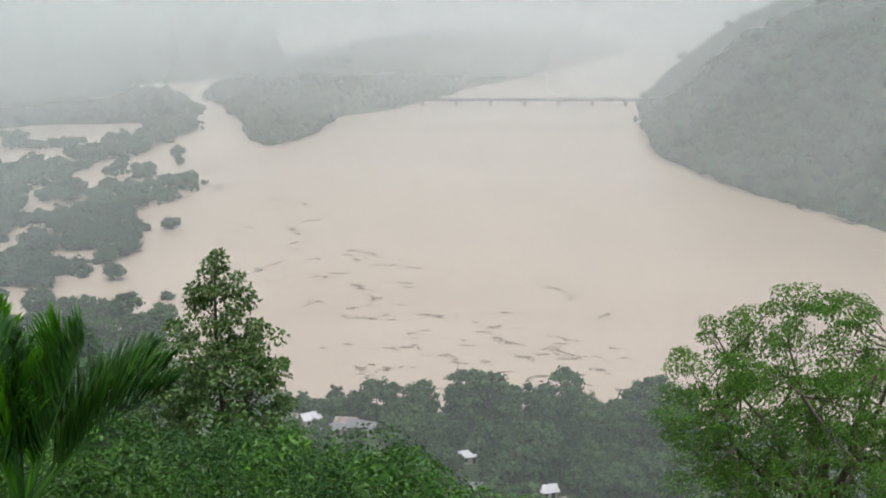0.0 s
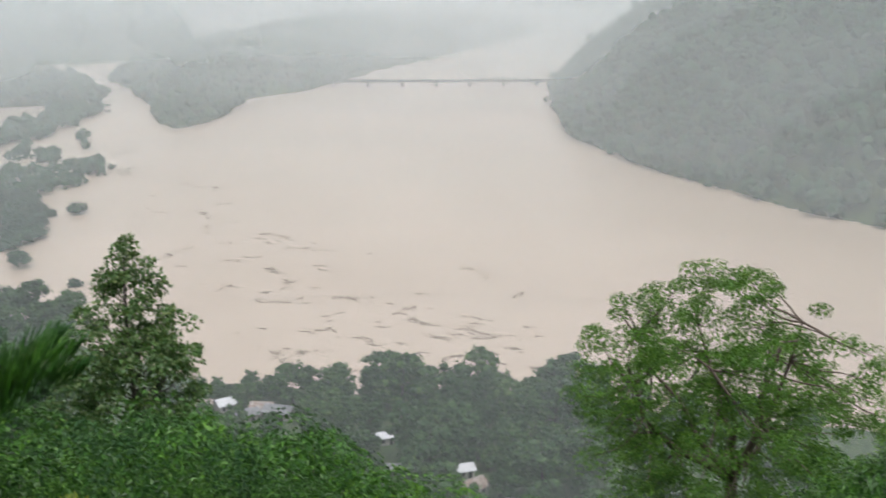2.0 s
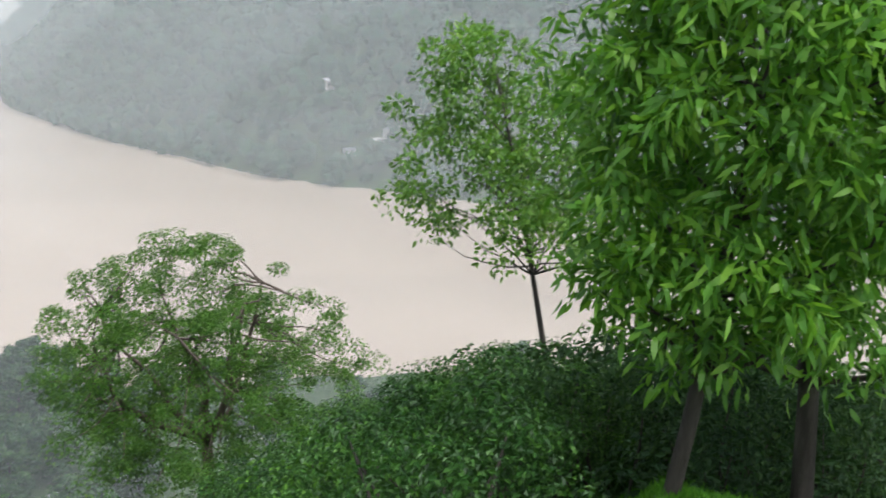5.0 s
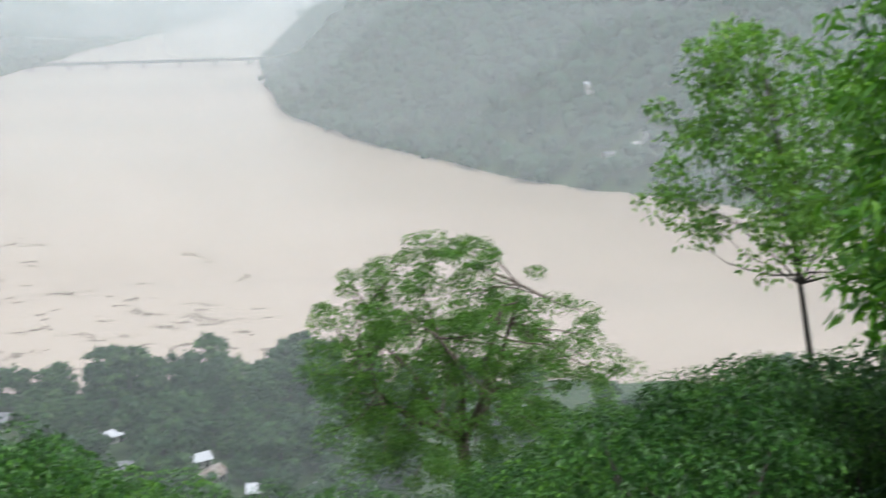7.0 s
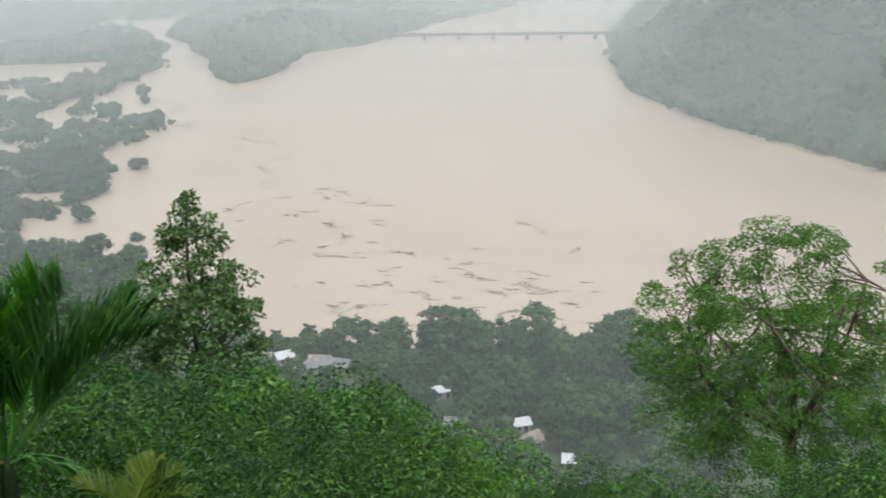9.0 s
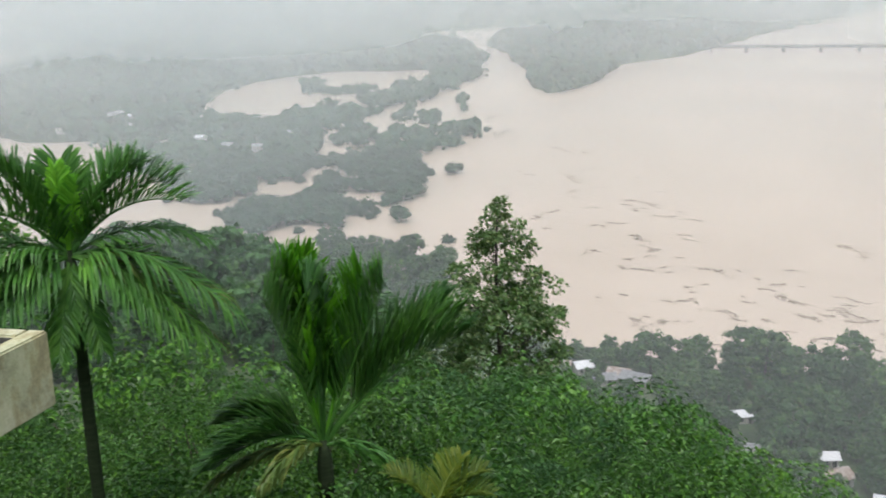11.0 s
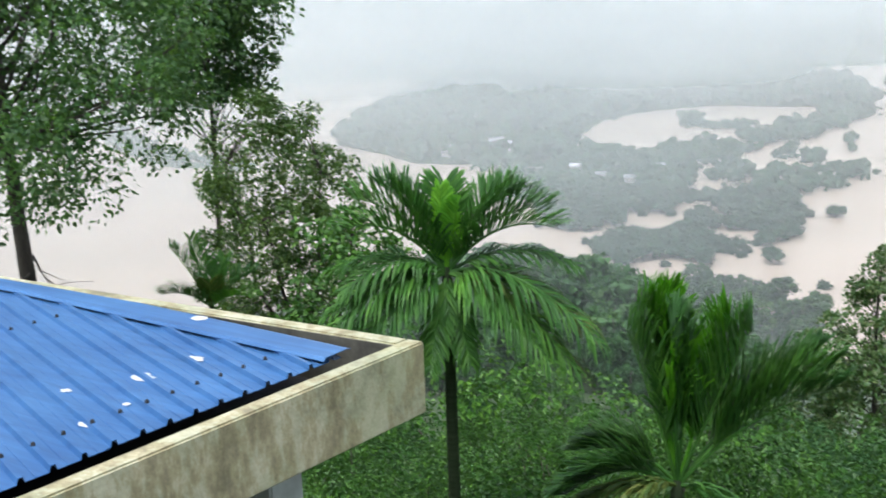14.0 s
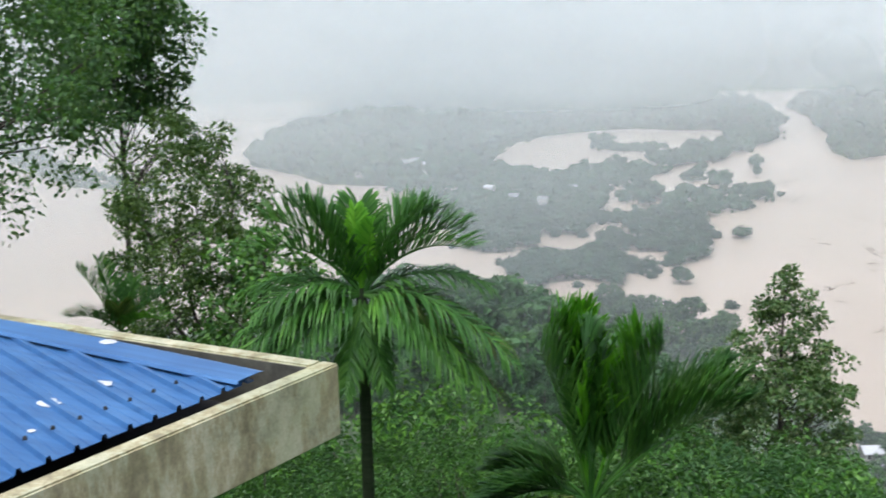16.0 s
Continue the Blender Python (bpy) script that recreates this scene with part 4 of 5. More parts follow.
rng = np.random.default_rng(11)
HOUSES = [(*bearing(az, r), 5.5) for az, r, *_ in VILLAGE]
FRONT = [(*bearing(az, r - 7), 4.5) for az, r, *_ in VILLAGE]
before_house = lambda az, r: any(abs(az - a) < 0.6 and 0 < q - r < 17 for a, q, *_ in VILLAGE)
spots = scatter(rng, 84, -14, 9.5, 170, 279, 7.0, HOUSES + FRONT, lambda az, r, x, y: (az < 3.5 or r > 268 or r < 240) and not before_house(az, r))
spots += scatter(rng, 16, -13, 3, 262, 282, 5.5, spots and [(a, b, 5.5) for a, b in spots])
spots += scatter(rng, 62, -48, -13, 130, 276, 7.5)
spots += scatter(rng, 30, 14.5, 21, 330, 400, 7, (), lambda az, r, x, y: r < 300 + (az - 8) * 9.0)
plant(RIVERSIDE, spots, rng, 0.55, 1.15)
spots = scatter(rng, 16, 4.5, 10, 273, 290, 4.0, HOUSES) + scatter(rng, 60, -13, 8.5, 180, 272, 5.0, HOUSES) + scatter(rng, 16, 40, 62, 345, 410, 8)
for x, y in spots:
    s = rng.uniform(0.35, 0.6)
    copy_thing(RIVERSIDE[int(rng.integers(4))], pose(x, y, gz(x, y) - 0.3, 0, 0, rng.uniform(0, 360))).scale = (s, s, s)
rng = np.random.default_rng(12)
spots = scatter(rng, 62, 13, 60, 48, 110, 4.8, [(*bearing(11, 60), 5), (*bearing(42, 35), 9)],
                lambda az, r, x, y: r < np.interp(az, HILL[:, 0], HILL[:, 2]) * 1.12)
spots += scatter(rng, 26, -48, 4, 62, 120, 6.5)
plant(SLOPE_NEAR, spots, rng, 0.7, 1.1, 0.3, 130.0)
spots = scatter(rng, 185, 13, 60, 95, 300, 5.4, [(*bearing(11, 60), 5), (*bearing(42, 35), 9)],
                lambda az, r, x, y: 10 < r < np.interp(az, HILL[:, 0], HILL[:, 2]) * 1.3)
plant(SLOPE, spots, rng, 0.85, 1.45, 0.3, 130.0)


# ---------------------------------------------------------------- near trees
def at_ground(ob, az, r, turn=0, sink=0.2, z=None):
    x, y = bearing(az, r)
    ob.matrix_basis = pose(x, y, (gz(x, y) if z is None else z) - sink, 0, 0, turn)
    return ob


# teak-like tree rising over the bushes
t = build_tree("tree", 3, 13.5, [(0.15, 4.6), (0.32, 5.8), (0.5, 5.3), (0.62, 4.3), (0.75, 2.8), (0.88, 1.5), (1.0, 0.4)], 215, 72, (0.26, 0.15), M["leaf_teak"], M["bark"],
               "tall conical tree with broad dark green leaves", first=0.22, trunk_r=0.17, clump_r=0.62, limbs=60, shell=0.6)
at_ground(t, 11.5, 60, 40, z=EYE_Z - 60 * math.tan(radians(13.0)) - 13.4)
# wide tree with a rounded, feathery crown
t = build_tree("tree", 8, 13.4, [(0.14, 4.5), (0.26, 8.6), (0.42, 10.4), (0.58, 10.2), (0.72, 8.8), (0.86, 6.4), (1.0, 2.4)], 420, 130, (0.19, 0.085), M["leaf_umbrella"], M["bark_pale"],
               "wide spreading tree with a rounded feathery light green crown", first=0.16, trunk_r=0.3, clump_r=0.8, limbs=120, shell=0.45, fork=7, flat=0.6)
at_ground(t, -20.0, 50, 10, z=EYE_Z - 50 * math.tan(radians(14.8)) - 13.1)
# slim tree at the edge of the hedge
t = build_tree("tree", 12, 9.4, [(0.46, 1.0), (0.54, 2.7), (0.66, 3.4), (0.78, 3.0), (0.9, 2.0), (1.0, 0.8)], 130, 84, (0.16, 0.08), M["leaf_umbrella"], M["bark"],
               "slim tree with a bare leaning trunk and loose green crown", first=0.5, trunk_r=0.075, clump_r=0.52, limbs=44, lean=(-1.9, 1.5), sink=1.6)
at_ground(t, -40.4, 24, 0, z=EYE_Z - 24 * math.tan(radians(3.4)) - 9.4)
# mango-like trees close by
t = build_tree("tree", 15, 7.4, [(0.26, 0.8), (0.34, 1.5), (0.45, 2.0), (0.65, 2.2), (0.85, 2.2), (1.0, 1.0)], 230, 78, (0.22, 0.06), M["leaf_mango"], M["bark"],
               "leafy tree with long glossy bright green leaves", first=0.24, trunk_r=0.085, clump_r=0.45, limbs=40, droop=0.6, lean=(0.9, -0.65))
at_ground(t, -46.0, 11.0, 0)
# continues the foliage to the right; crown enlarged and set outward to cast shade
t = build_tree("tree", 16, 9.5, [(0.24, 1.6), (0.4, 3.0), (0.6, 3.4), (0.8, 2.9), (1.0, 1.0)], 230, 70, (0.22, 0.06), M["leaf_mango"], M["bark"],
               "leafy tree behind its neighbour, enlarged to shade the bushes", first=0.24, trunk_r=0.13, clump_r=0.55, limbs=30, droop=0.6)
at_ground(t, -53.0, 13.5, 0)
# tall old tree beyond the roof
t = build_tree("tree", 21, 15.5, [(0.5, 3.2), (0.58, 5.6), (0.68, 6.5), (0.85, 6.2), (1.0, 3.2)], 260, 120, (0.15, 0.08), M["leaf_dark"], M["bark"],
               "large dark old tree with open limbs beyond the blue roof", first=0.5, trunk_r=0.22, clump_r=0.8, limbs=60, shell=0.4, fork_at=0.6)
at_ground(t, 54.4, 25, 30)
DEAD = np.random.default_rng(6)
for k in range(7):
    z0 = 4.6 + 0.35 * k
    a = radians(-25 - 30 + DEAD.uniform(-35, 35))
    reach = DEAD.uniform(1.2, 2.6)
    end = (math.cos(a) * reach, math.sin(a) * reach, z0 - DEAD.uniform(0.3, 1.6))
    main = limb(DEAD, (0, 0, z0), end, 0.035, 0.008, -0.2, 6)
    twigs = [limb(DEAD, main[q][0], np.array(main[q][0]) + DEAD.normal(size=3) * np.array([0.4, 0.4, 0.25]) + np.array([0.2, 0, -0.25]), 0.012, 0.004, 0.0, 3) for q in (2, 3, 4, 5, 5)]
    V, F = tubes([main] + twigs, 4)
    part("dead_branch", mesh_from("dead_branch", V, F, M["bark"], True), t, "bare dead branch")
# darker tree behind it
t = build_tree("tree", 23, 19.0, [(0.68, 1.8), (0.75, 2.9), (0.86, 3.2), (0.94, 2.7), (1.0, 1.4)], 130, 120, (0.22, 0.12), M["leaf_dark"], M["bark"],
               "tall tree with a high dark green crown", first=0.68, trunk_r=0.12, clump_r=0.72, limbs=24, shell=0.55)
at_ground(t, 45.3, 38, 0, z=EYE_Z + 38 * math.tan(radians(4.0)) - 19)
# rounded tree between the roof and the palm
t = build_tree("tree", 27, 11.0, [(0.3, 2.0), (0.45, 3.3), (0.65, 3.3), (0.82, 3.0), (1.0, 1.2)], 150, 130, (0.16, 0.085), M["leaf_olive"], M["bark"],
               "green tree with a rounded open crown", first=0.28, trunk_r=0.15, clump_r=0.6, limbs=60, shell=0.6, fork=4)
at_ground(t, 42.2, 35, 0, z=EYE_Z - 35 * math.tan(radians(5.0)) - 11)
t = build_tree("tree", 28, 6.0, [(0.2, 1.6), (0.5, 2.2), (0.8, 1.7), (1.0, 0.6)], 60, 46, (0.22, 0.11), M["leaf_hedge"], M["bark"],
               "small bushy green tree below the roof", first=0.2, trunk_r=0.1, clump_r=0.55, limbs=30)
at_ground(t, 38.5, 30, 0, z=EYE_Z - 30 * math.tan(radians(10.8)) - 6)


# ---------------------------------------------------------------- palms
def frond(rng, az, el, L, droop, lw, ll, material, name="frond", n=46, open_=1.0, lift=0.28, hang=0.3, bare=0.12):
    """One feather leaf: an arching rib with paired narrow leaflets."""
    d = np.array([math.cos(az) * math.cos(el), math.sin(az) * math.cos(el), math.sin(el)])
    h = np.array([math.cos(az), math.sin(az), 0])
    side = np.array([-math.sin(az), math.cos(az), 0])
    T = np.linspace(0, 1, 15)
    pts = [d * L * t - np.array([0, 0, 1]) * droop * L * t ** 2.2 + h * droop * 0.25 * L * t ** 2 for t in T]
    V, F = tubes([[(tuple(p), 0.026 * (1.1 - t)) for p, t in zip(pts, T)]], 5)
    V = [np.array(v) for v in V]
    P = np.array(pts)
    F = list(F)
    for sgn in (-1, 1):
        for i in range(n):
            t = bare + (1 - bare) * (i + 0.5 * rng.random()) / n
            p = np.array([np.interp(t, T, P[:, k]) for k in range(3)])
            q = np.array([np.interp(min(1, t + 0.05), T, P[:, k]) for k in range(3)])
            p0 = np.array([np.interp(max(0, t - 0.05), T, P[:, k]) for k in range(3)])
            fw = unit(q - p0)
            up = np.cross(side, fw)
            up = up if up[2] > 0 else -up
            spread = (1.05 - 0.45 * t) * open_
            way = unit(fw * (1.0 - 0.3 * spread) + side * sgn * spread + up * (lift + rng.normal() * 0.1) + rng.normal(size=3) * 0.06)
            l = ll * (0.55 + 0.9 * math.sin(math.pi * min(1, t * 0.8 + 0.2)) * 0.7) * rng.uniform(0.85, 1.1)
            w = lw * rng.uniform(0.8, 1.15)
            acr = unit(np.cross(way, up)) * w / 2
            b = len(V)
            m1 = p + way * l * 0.45
            m2 = p + way * l * 0.8 - np.array([0, 0, 1]) * l * hang * 0.35
            tip = p + way * l - np.array([0, 0, 1]) * l * hang * rng.uniform(0.6, 1.3)
            fold = up * w * 0.25
            V += [p - acr * 0.5, p + acr * 0.5, m1 - acr + fold, m1, m1 + acr + fold, m2 - acr * 0.7, m2 + acr * 0.7, tip]
            F += [(b, b + 1, b + 3), (b, b + 3, b + 2), (b + 1, b + 4, b + 3), (b + 2, b + 3, b + 5), (b + 3, b + 6, b + 5), (b + 3, b + 4, b + 6), (b + 5, b + 6, b + 7)]
    return mesh_from(name, V, F, material)


def palm(az, r, heart_z, fronds, label, seed, trunk=0.075, open_=1.0, lean=(0.0, 0.0), lw=0.042, bare=0.12):
    rng = np.random.default_rng(seed)
    x, y = bearing(az, r)
    g = gz(x, y)
    ob = thing("palm_tree", label, "palm")
    ob.matrix_basis = pose(x, y, heart_z, 0, 0, az)
    H = heart_z - g + 0.3
    path = []
    for s in np.linspace(0, 1, 26):
        path.append(((lean[0] * (1 - s) ** 2, lean[1] * (1 - s) ** 2, -H * (1 - s) - 0.55 * s), trunk * (1.25 - 0.3 * s) * (1 + 0.05 * (int(s * 50) % 2))))
    V, F = tubes([path], 10)
    part("trunk", mesh_from("trunk", V, F, M["palm_bark"], True), ob)
    V, F = tubes([[((0, 0, -0.75), trunk * 0.95), ((0, 0, -0.55), trunk * 1.3), ((0, 0, -0.2), trunk * 1.15), ((0, 0, 0.08), trunk * 0.6)]], 10)
    part("crownshaft", mesh_from("crownshaft", V, F, M["palm_bark"], True), ob, "smooth dull green crownshaft")
    for a, e, L, dr, mat, ll in fronds:
        me = frond(rng, radians(a), radians(e), L, dr, lw, ll * (1.15 if e > 35 else 0.9), M[mat], open_=open_, n=36 if open_ > 0.9 else 62, lift=0.6 if e > 35 else 0.0, hang=0.14 if e > 35 else 0.4, bare=bare if e > 35 else 0.12)
        part("frond", me, ob, {"leaf_palm_new_lit": "bright green frond in the young and lit leaf colour", "leaf_palm_old": "yellowing old frond"}.get(mat, ""))
    return ob


# angles: 0 is across to the right as one faces outwards, 90 is away from the hill
palm(33.6, 13, EYE_Z - 13 * math.tan(radians(14.6)), [
    (2, 56, 1.85, 0.42, "leaf_palm", 0.55), (-16, 52, 1.8, 0.46, "leaf_palm", 0.5), (25, 62, 1.8, 0.4, "leaf_palm", 0.5), (8, 66, 1.7, 0.3, "leaf_palm", 0.45),
    (178, 60, 1.85, 0.36, "leaf_palm", 0.55), (160, 66, 1.8, 0.32, "leaf_palm", 0.5), (200, 54, 1.75, 0.42, "leaf_palm", 0.5), (185, 70, 1.6, 0.25, "leaf_palm", 0.45),
    (250, 84, 1.2, 0.1, "leaf_palm_new_lit", 0.24), (320, 82, 1.1, 0.2, "leaf_palm_new_lit", 0.26), (90, 75, 1.5, 0.3, "leaf_palm", 0.45),
    (190, 12, 1.35, 0.5, "leaf_palm", 0.55), (215, -5, 1.2, 0.5, "leaf_palm", 0.55), (245, -58, 1.0, 0.2, "leaf_palm", 0.32), (300, -62, 0.95, 0.2, "leaf_palm", 0.32), (205, 35, 1.4, 0.6, "leaf_palm", 0.5), (170, 30, 1.5, 0.5, "leaf_palm", 0.5),
    (-10, 8, 1.55, 0.55, "leaf_palm_old", 0.65), (-40, -5, 1.3, 0.55, "leaf_palm", 0.55), (20, 5, 1.4, 0.6, "leaf_palm_old", 0.6), (130, 10, 1.3, 0.5, "leaf_palm", 0.5), (0, 32, 1.6, 0.5, "leaf_palm", 0.5), (-25, 20, 1.7, 0.75, "leaf_palm", 0.6), (-5, -15, 1.5, 0.6, "leaf_palm_old", 0.6), (205, 15, 1.6, 0.75, "leaf_palm", 0.6), (178, -12, 1.4, 0.55, "leaf_palm", 0.55), (330, 5, 1.4, 0.8, "leaf_palm", 0.55)],
    "areca palm with arching dark fronds and a bright young leaf", 31, trunk=0.07)
# the brighter fronds here have the light on the crown painted into their colour
palm(21.4, 13, EYE_Z - 13 * math.tan(radians(25.2)), [
    (150, 80, 2.5, 0.06, "leaf_palm_new_lit", 0.8), (165, 77, 2.4, 0.07, "leaf_palm_new_lit", 0.8), (120, 82, 2.45, 0.05, "leaf_palm_new_lit", 0.8), (190, 75, 2.3, 0.08, "leaf_palm", 0.75), (250, 84, 2.3, 0.05, "leaf_palm", 0.75),
    (60, 84, 2.2, 0.05, "leaf_palm", 0.75), (12, 69, 2.35, 0.05, "leaf_palm_new_lit", 0.72), (-8, 70, 2.4, 0.06, "leaf_palm", 0.72), (30, 73, 2.3, 0.05, "leaf_palm_new_lit", 0.72),
    (0, 55, 2.75, 0.24, "leaf_palm", 0.7), (-12, 53, 2.65, 0.25, "leaf_palm", 0.7), (12, 57, 2.65, 0.23, "leaf_palm", 0.7),
    (175, 50, 1.5, 0.55, "leaf_palm", 0.5), (200, 38, 1.5, 0.6, "leaf_palm", 0.5), (160, 30, 1.5, 0.5, "leaf_palm", 0.5), (190, 12, 1.3, 0.4, "leaf_palm_old", 0.45), (-25, 20, 0.9, 0.5, "leaf_palm", 0.35), (230, 30, 1.1, 0.5, "leaf_palm_old", 0.4)],
    "areca palm with upright fronds blown sideways by wind", 32, open_=0.3, lw=0.05, trunk=0.085, bare=0.26)
palm(46.0, 25, EYE_Z - 25 * math.tan(radians(15.6)), [
    (170, 66, 1.9, 0.15, "leaf_palm", 0.45), (130, 74, 1.9, 0.15, "leaf_palm", 0.45), (60, 62, 1.5, 0.25, "leaf_palm", 0.45), (10, 50, 1.5, 0.3, "leaf_palm", 0.45),
    (200, 45, 1.4, 0.35, "leaf_palm", 0.45), (-40, 40, 1.4, 0.4, "leaf_palm", 0.45), (270, 60, 1.3, 0.3, "leaf_palm_old", 0.4)],
    "small young palm standing behind the roof", 33)
palm(15.2, 9, EYE_Z - 9 * math.tan(radians(28.6)), [
    (10, 50, 0.62, 0.3, "leaf_yellow", 0.22), (40, 62, 0.6, 0.25, "leaf_yellow", 0.22), (165, 50, 0.6, 0.3, "leaf_yellow", 0.22), (-20, 42, 0.6, 0.35, "leaf_yellow", 0.22)],
    "small yellow-green palm among the bushes", 34, lw=0.022, trunk=0.05)


# ---------------------------------------------------------------- undergrowth
TOPS = {}
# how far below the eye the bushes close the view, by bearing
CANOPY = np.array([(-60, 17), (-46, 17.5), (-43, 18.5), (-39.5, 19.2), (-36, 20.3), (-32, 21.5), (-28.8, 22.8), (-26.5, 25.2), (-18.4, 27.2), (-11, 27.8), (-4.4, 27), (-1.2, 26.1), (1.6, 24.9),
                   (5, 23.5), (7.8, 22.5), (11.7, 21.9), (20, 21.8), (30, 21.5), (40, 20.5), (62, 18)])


def shrub(seed, h, w, material, leaf, label, clumps=27, per=52):
    """A bush of rounded leafy lobes over thin stems."""
    rng = np.random.default_rng(seed)
    ob = thing("shrub", label, "shrub", "undergrowth")
    a = rng.uniform(0, 2 * math.pi, clumps)
    q = w * np.sqrt(rng.random(clumps))
    z = h * (0.2 + 0.65 * np.sqrt(np.maximum(0, 1 - (q / w) ** 2)) * rng.uniform(0.3, 1.3, clumps))
    C = np.stack([np.cos(a) * q, np.sin(a) * q, z], -1)
    R = w * rng.uniform(0.2, 0.44, clumps)
    paths = [limb(rng, (C[i][0] * 0.15, C[i][1] * 0.15, -0.3), C[i], 0.03, 0.008, 0.05, 2) for i in range(min(8, clumps))]
    V, F = tubes(paths, 3)
    part("stem", mesh_from("stem", V, F, M["bark"], True), ob)
    V, F = crown_leaves(rng, C, R, per, leaf[0], leaf[1], plain=True, flat=0.85, form="shell")
    TOPS[ob] = float(np.quantile(V[:, 2], 0.985))
    part("foliage", mesh_from("foliage", V, F, material), ob)
    return ob


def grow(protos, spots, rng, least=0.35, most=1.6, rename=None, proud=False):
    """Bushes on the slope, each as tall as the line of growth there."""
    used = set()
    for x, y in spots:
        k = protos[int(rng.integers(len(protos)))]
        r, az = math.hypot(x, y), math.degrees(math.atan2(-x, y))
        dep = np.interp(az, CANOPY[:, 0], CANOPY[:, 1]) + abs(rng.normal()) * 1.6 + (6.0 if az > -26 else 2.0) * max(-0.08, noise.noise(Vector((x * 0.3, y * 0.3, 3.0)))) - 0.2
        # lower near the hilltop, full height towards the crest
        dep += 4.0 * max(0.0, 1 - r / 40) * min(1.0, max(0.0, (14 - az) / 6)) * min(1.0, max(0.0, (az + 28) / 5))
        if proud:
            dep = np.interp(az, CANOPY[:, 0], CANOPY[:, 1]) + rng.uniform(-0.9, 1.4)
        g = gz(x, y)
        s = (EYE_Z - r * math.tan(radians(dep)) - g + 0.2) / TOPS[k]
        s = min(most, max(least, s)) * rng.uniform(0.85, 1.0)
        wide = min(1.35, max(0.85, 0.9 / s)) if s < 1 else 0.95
        m = pose(x, y, g - 0.2, rng.normal() * 4, rng.normal() * 4, rng.uniform(0, 360))
        if k in used or rename:
            o = copy_thing(k, m)
        else:
            used.add(k)
            o = k
            o.matrix_basis = m
        o.scale = (s * wide, s * wide, s)
        if rename:
            o.name = rename[0]
            tagged(o, rename[1], "shrub", rename[2])


FINE = (0.062, 0.036)
SHRUBS = [shrub(81, 1.7, 1.5, M["leaf_bush"], FINE, "leafy bright green bush on the hillside", 13, 350), shrub(82, 2.0, 1.6, M["leaf_bush"], FINE, "leafy bright green bush on the hillside", 13, 360),
          shrub(83, 1.5, 1.7, M["leaf_hedge"], FINE, "dense mid-green bush on the hillside", 13, 350), shrub(84, 2.3, 1.3, M["leaf_hedge"], (0.075, 0.04), "dense mid-green bush on the hillside", 12, 340),
          shrub(85, 1.4, 1.3, M["leaf_slope"], FINE, "low fresh green bush on the hillside", 11, 310)]
BUSHES = [shrub(181, 2.2, 2.0, M["leaf_bush"], (0.11, 0.064), "rounded green bush further down the slope", 13, 190), shrub(182, 2.6, 1.9, M["leaf_slope"], (0.11, 0.064), "rounded dark green bush further down the slope", 13, 190),
          shrub(183, 1.9, 2.1, M["leaf_hedge"], (0.11, 0.064), "rounded green bush further down the slope", 13, 190)]
rng = np.random.default_rng(14)
KEEP = [(*bearing(33.6, 13), 0.7), (*bearing(21, 13), 0.7), (*bearing(-46, 11), 0.8)]
inside_roof = lambda x, y: x < -2.6 and y < 6.8
rule = lambda az, r, x, y: not inside_roof(x, y) and r < np.interp(az, HILL[:, 0], HILL[:, 2]) * 1.1 and not (az < -39.5 and r < 17) and not (az < 4 and r < 15) and not (az < -31 and r < 12.5)
spots = scatter(rng, 26, -41, -26, 12.5, 20, 1.3, KEEP, rule) + scatter(rng, 14, -42, -26, 15.5, 24, 1.6, KEEP, rule) + scatter(rng, 22, -26, 13, 15.5, 24, 2.5, KEEP, rule) + scatter(rng, 34, 13, 62, 15.5, 24, 1.5, KEEP, rule)
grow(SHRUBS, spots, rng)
spots = scatter(rng, 12, -42, -26, 23, 48, 2.4, KEEP, rule) + scatter(rng, 38, -26, 13, 23, 48, 3.1, KEEP, rule) + scatter(rng, 52, 13, 62, 23, 48, 2.3, KEEP, rule) + scatter(rng, 48, -26, 16, 40, 76, 2.8, KEEP, rule)
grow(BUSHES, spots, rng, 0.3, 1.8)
# taller bushes standing out of the rest
spots = scatter(rng, 16, -3, 14, 19, 44, 3.4, KEEP, rule) + scatter(rng, 8, 14, 32, 17, 40, 4.0, KEEP, rule)
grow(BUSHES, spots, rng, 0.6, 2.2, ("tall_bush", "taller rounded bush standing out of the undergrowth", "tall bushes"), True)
# a darker leaf colour stands in for the tree's shade on these bushes
SHADE_TONED = shrub(88, 1.9, 1.6, M["leaf_mid"], (0.11, 0.06), "bush under the overhanging tree, leaf darkened for its shade", 16, 130)
spots = scatter(rng, 34, -58, -41.5, 14.5, 25, 1.5, KEEP)
grow([SHADE_TONED], spots, rng, 0.6, 2.2)
spots = scatter(rng, 60, -41.6, -25, 19.5, 27.5, 1.5, KEEP)
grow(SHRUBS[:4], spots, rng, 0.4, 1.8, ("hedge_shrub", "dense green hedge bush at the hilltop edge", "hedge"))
NEAR_BUSH = [shrub(86, 1.0, 0.9, M["leaf_bush"], (0.06, 0.034), "low fine-leaved bush below the palms", 17, 130), shrub(87, 0.8, 1.0, M["leaf_hedge"], (0.065, 0.036), "low fine-leaved bush below the palms", 17, 125)]
for o in NEAR_BUSH:
    o.name = "low_bush"
    tagged(o, group="low bushes")
spots = scatter(rng, 20, -37, -22, 8.5, 13.0, 1.1, KEEP)
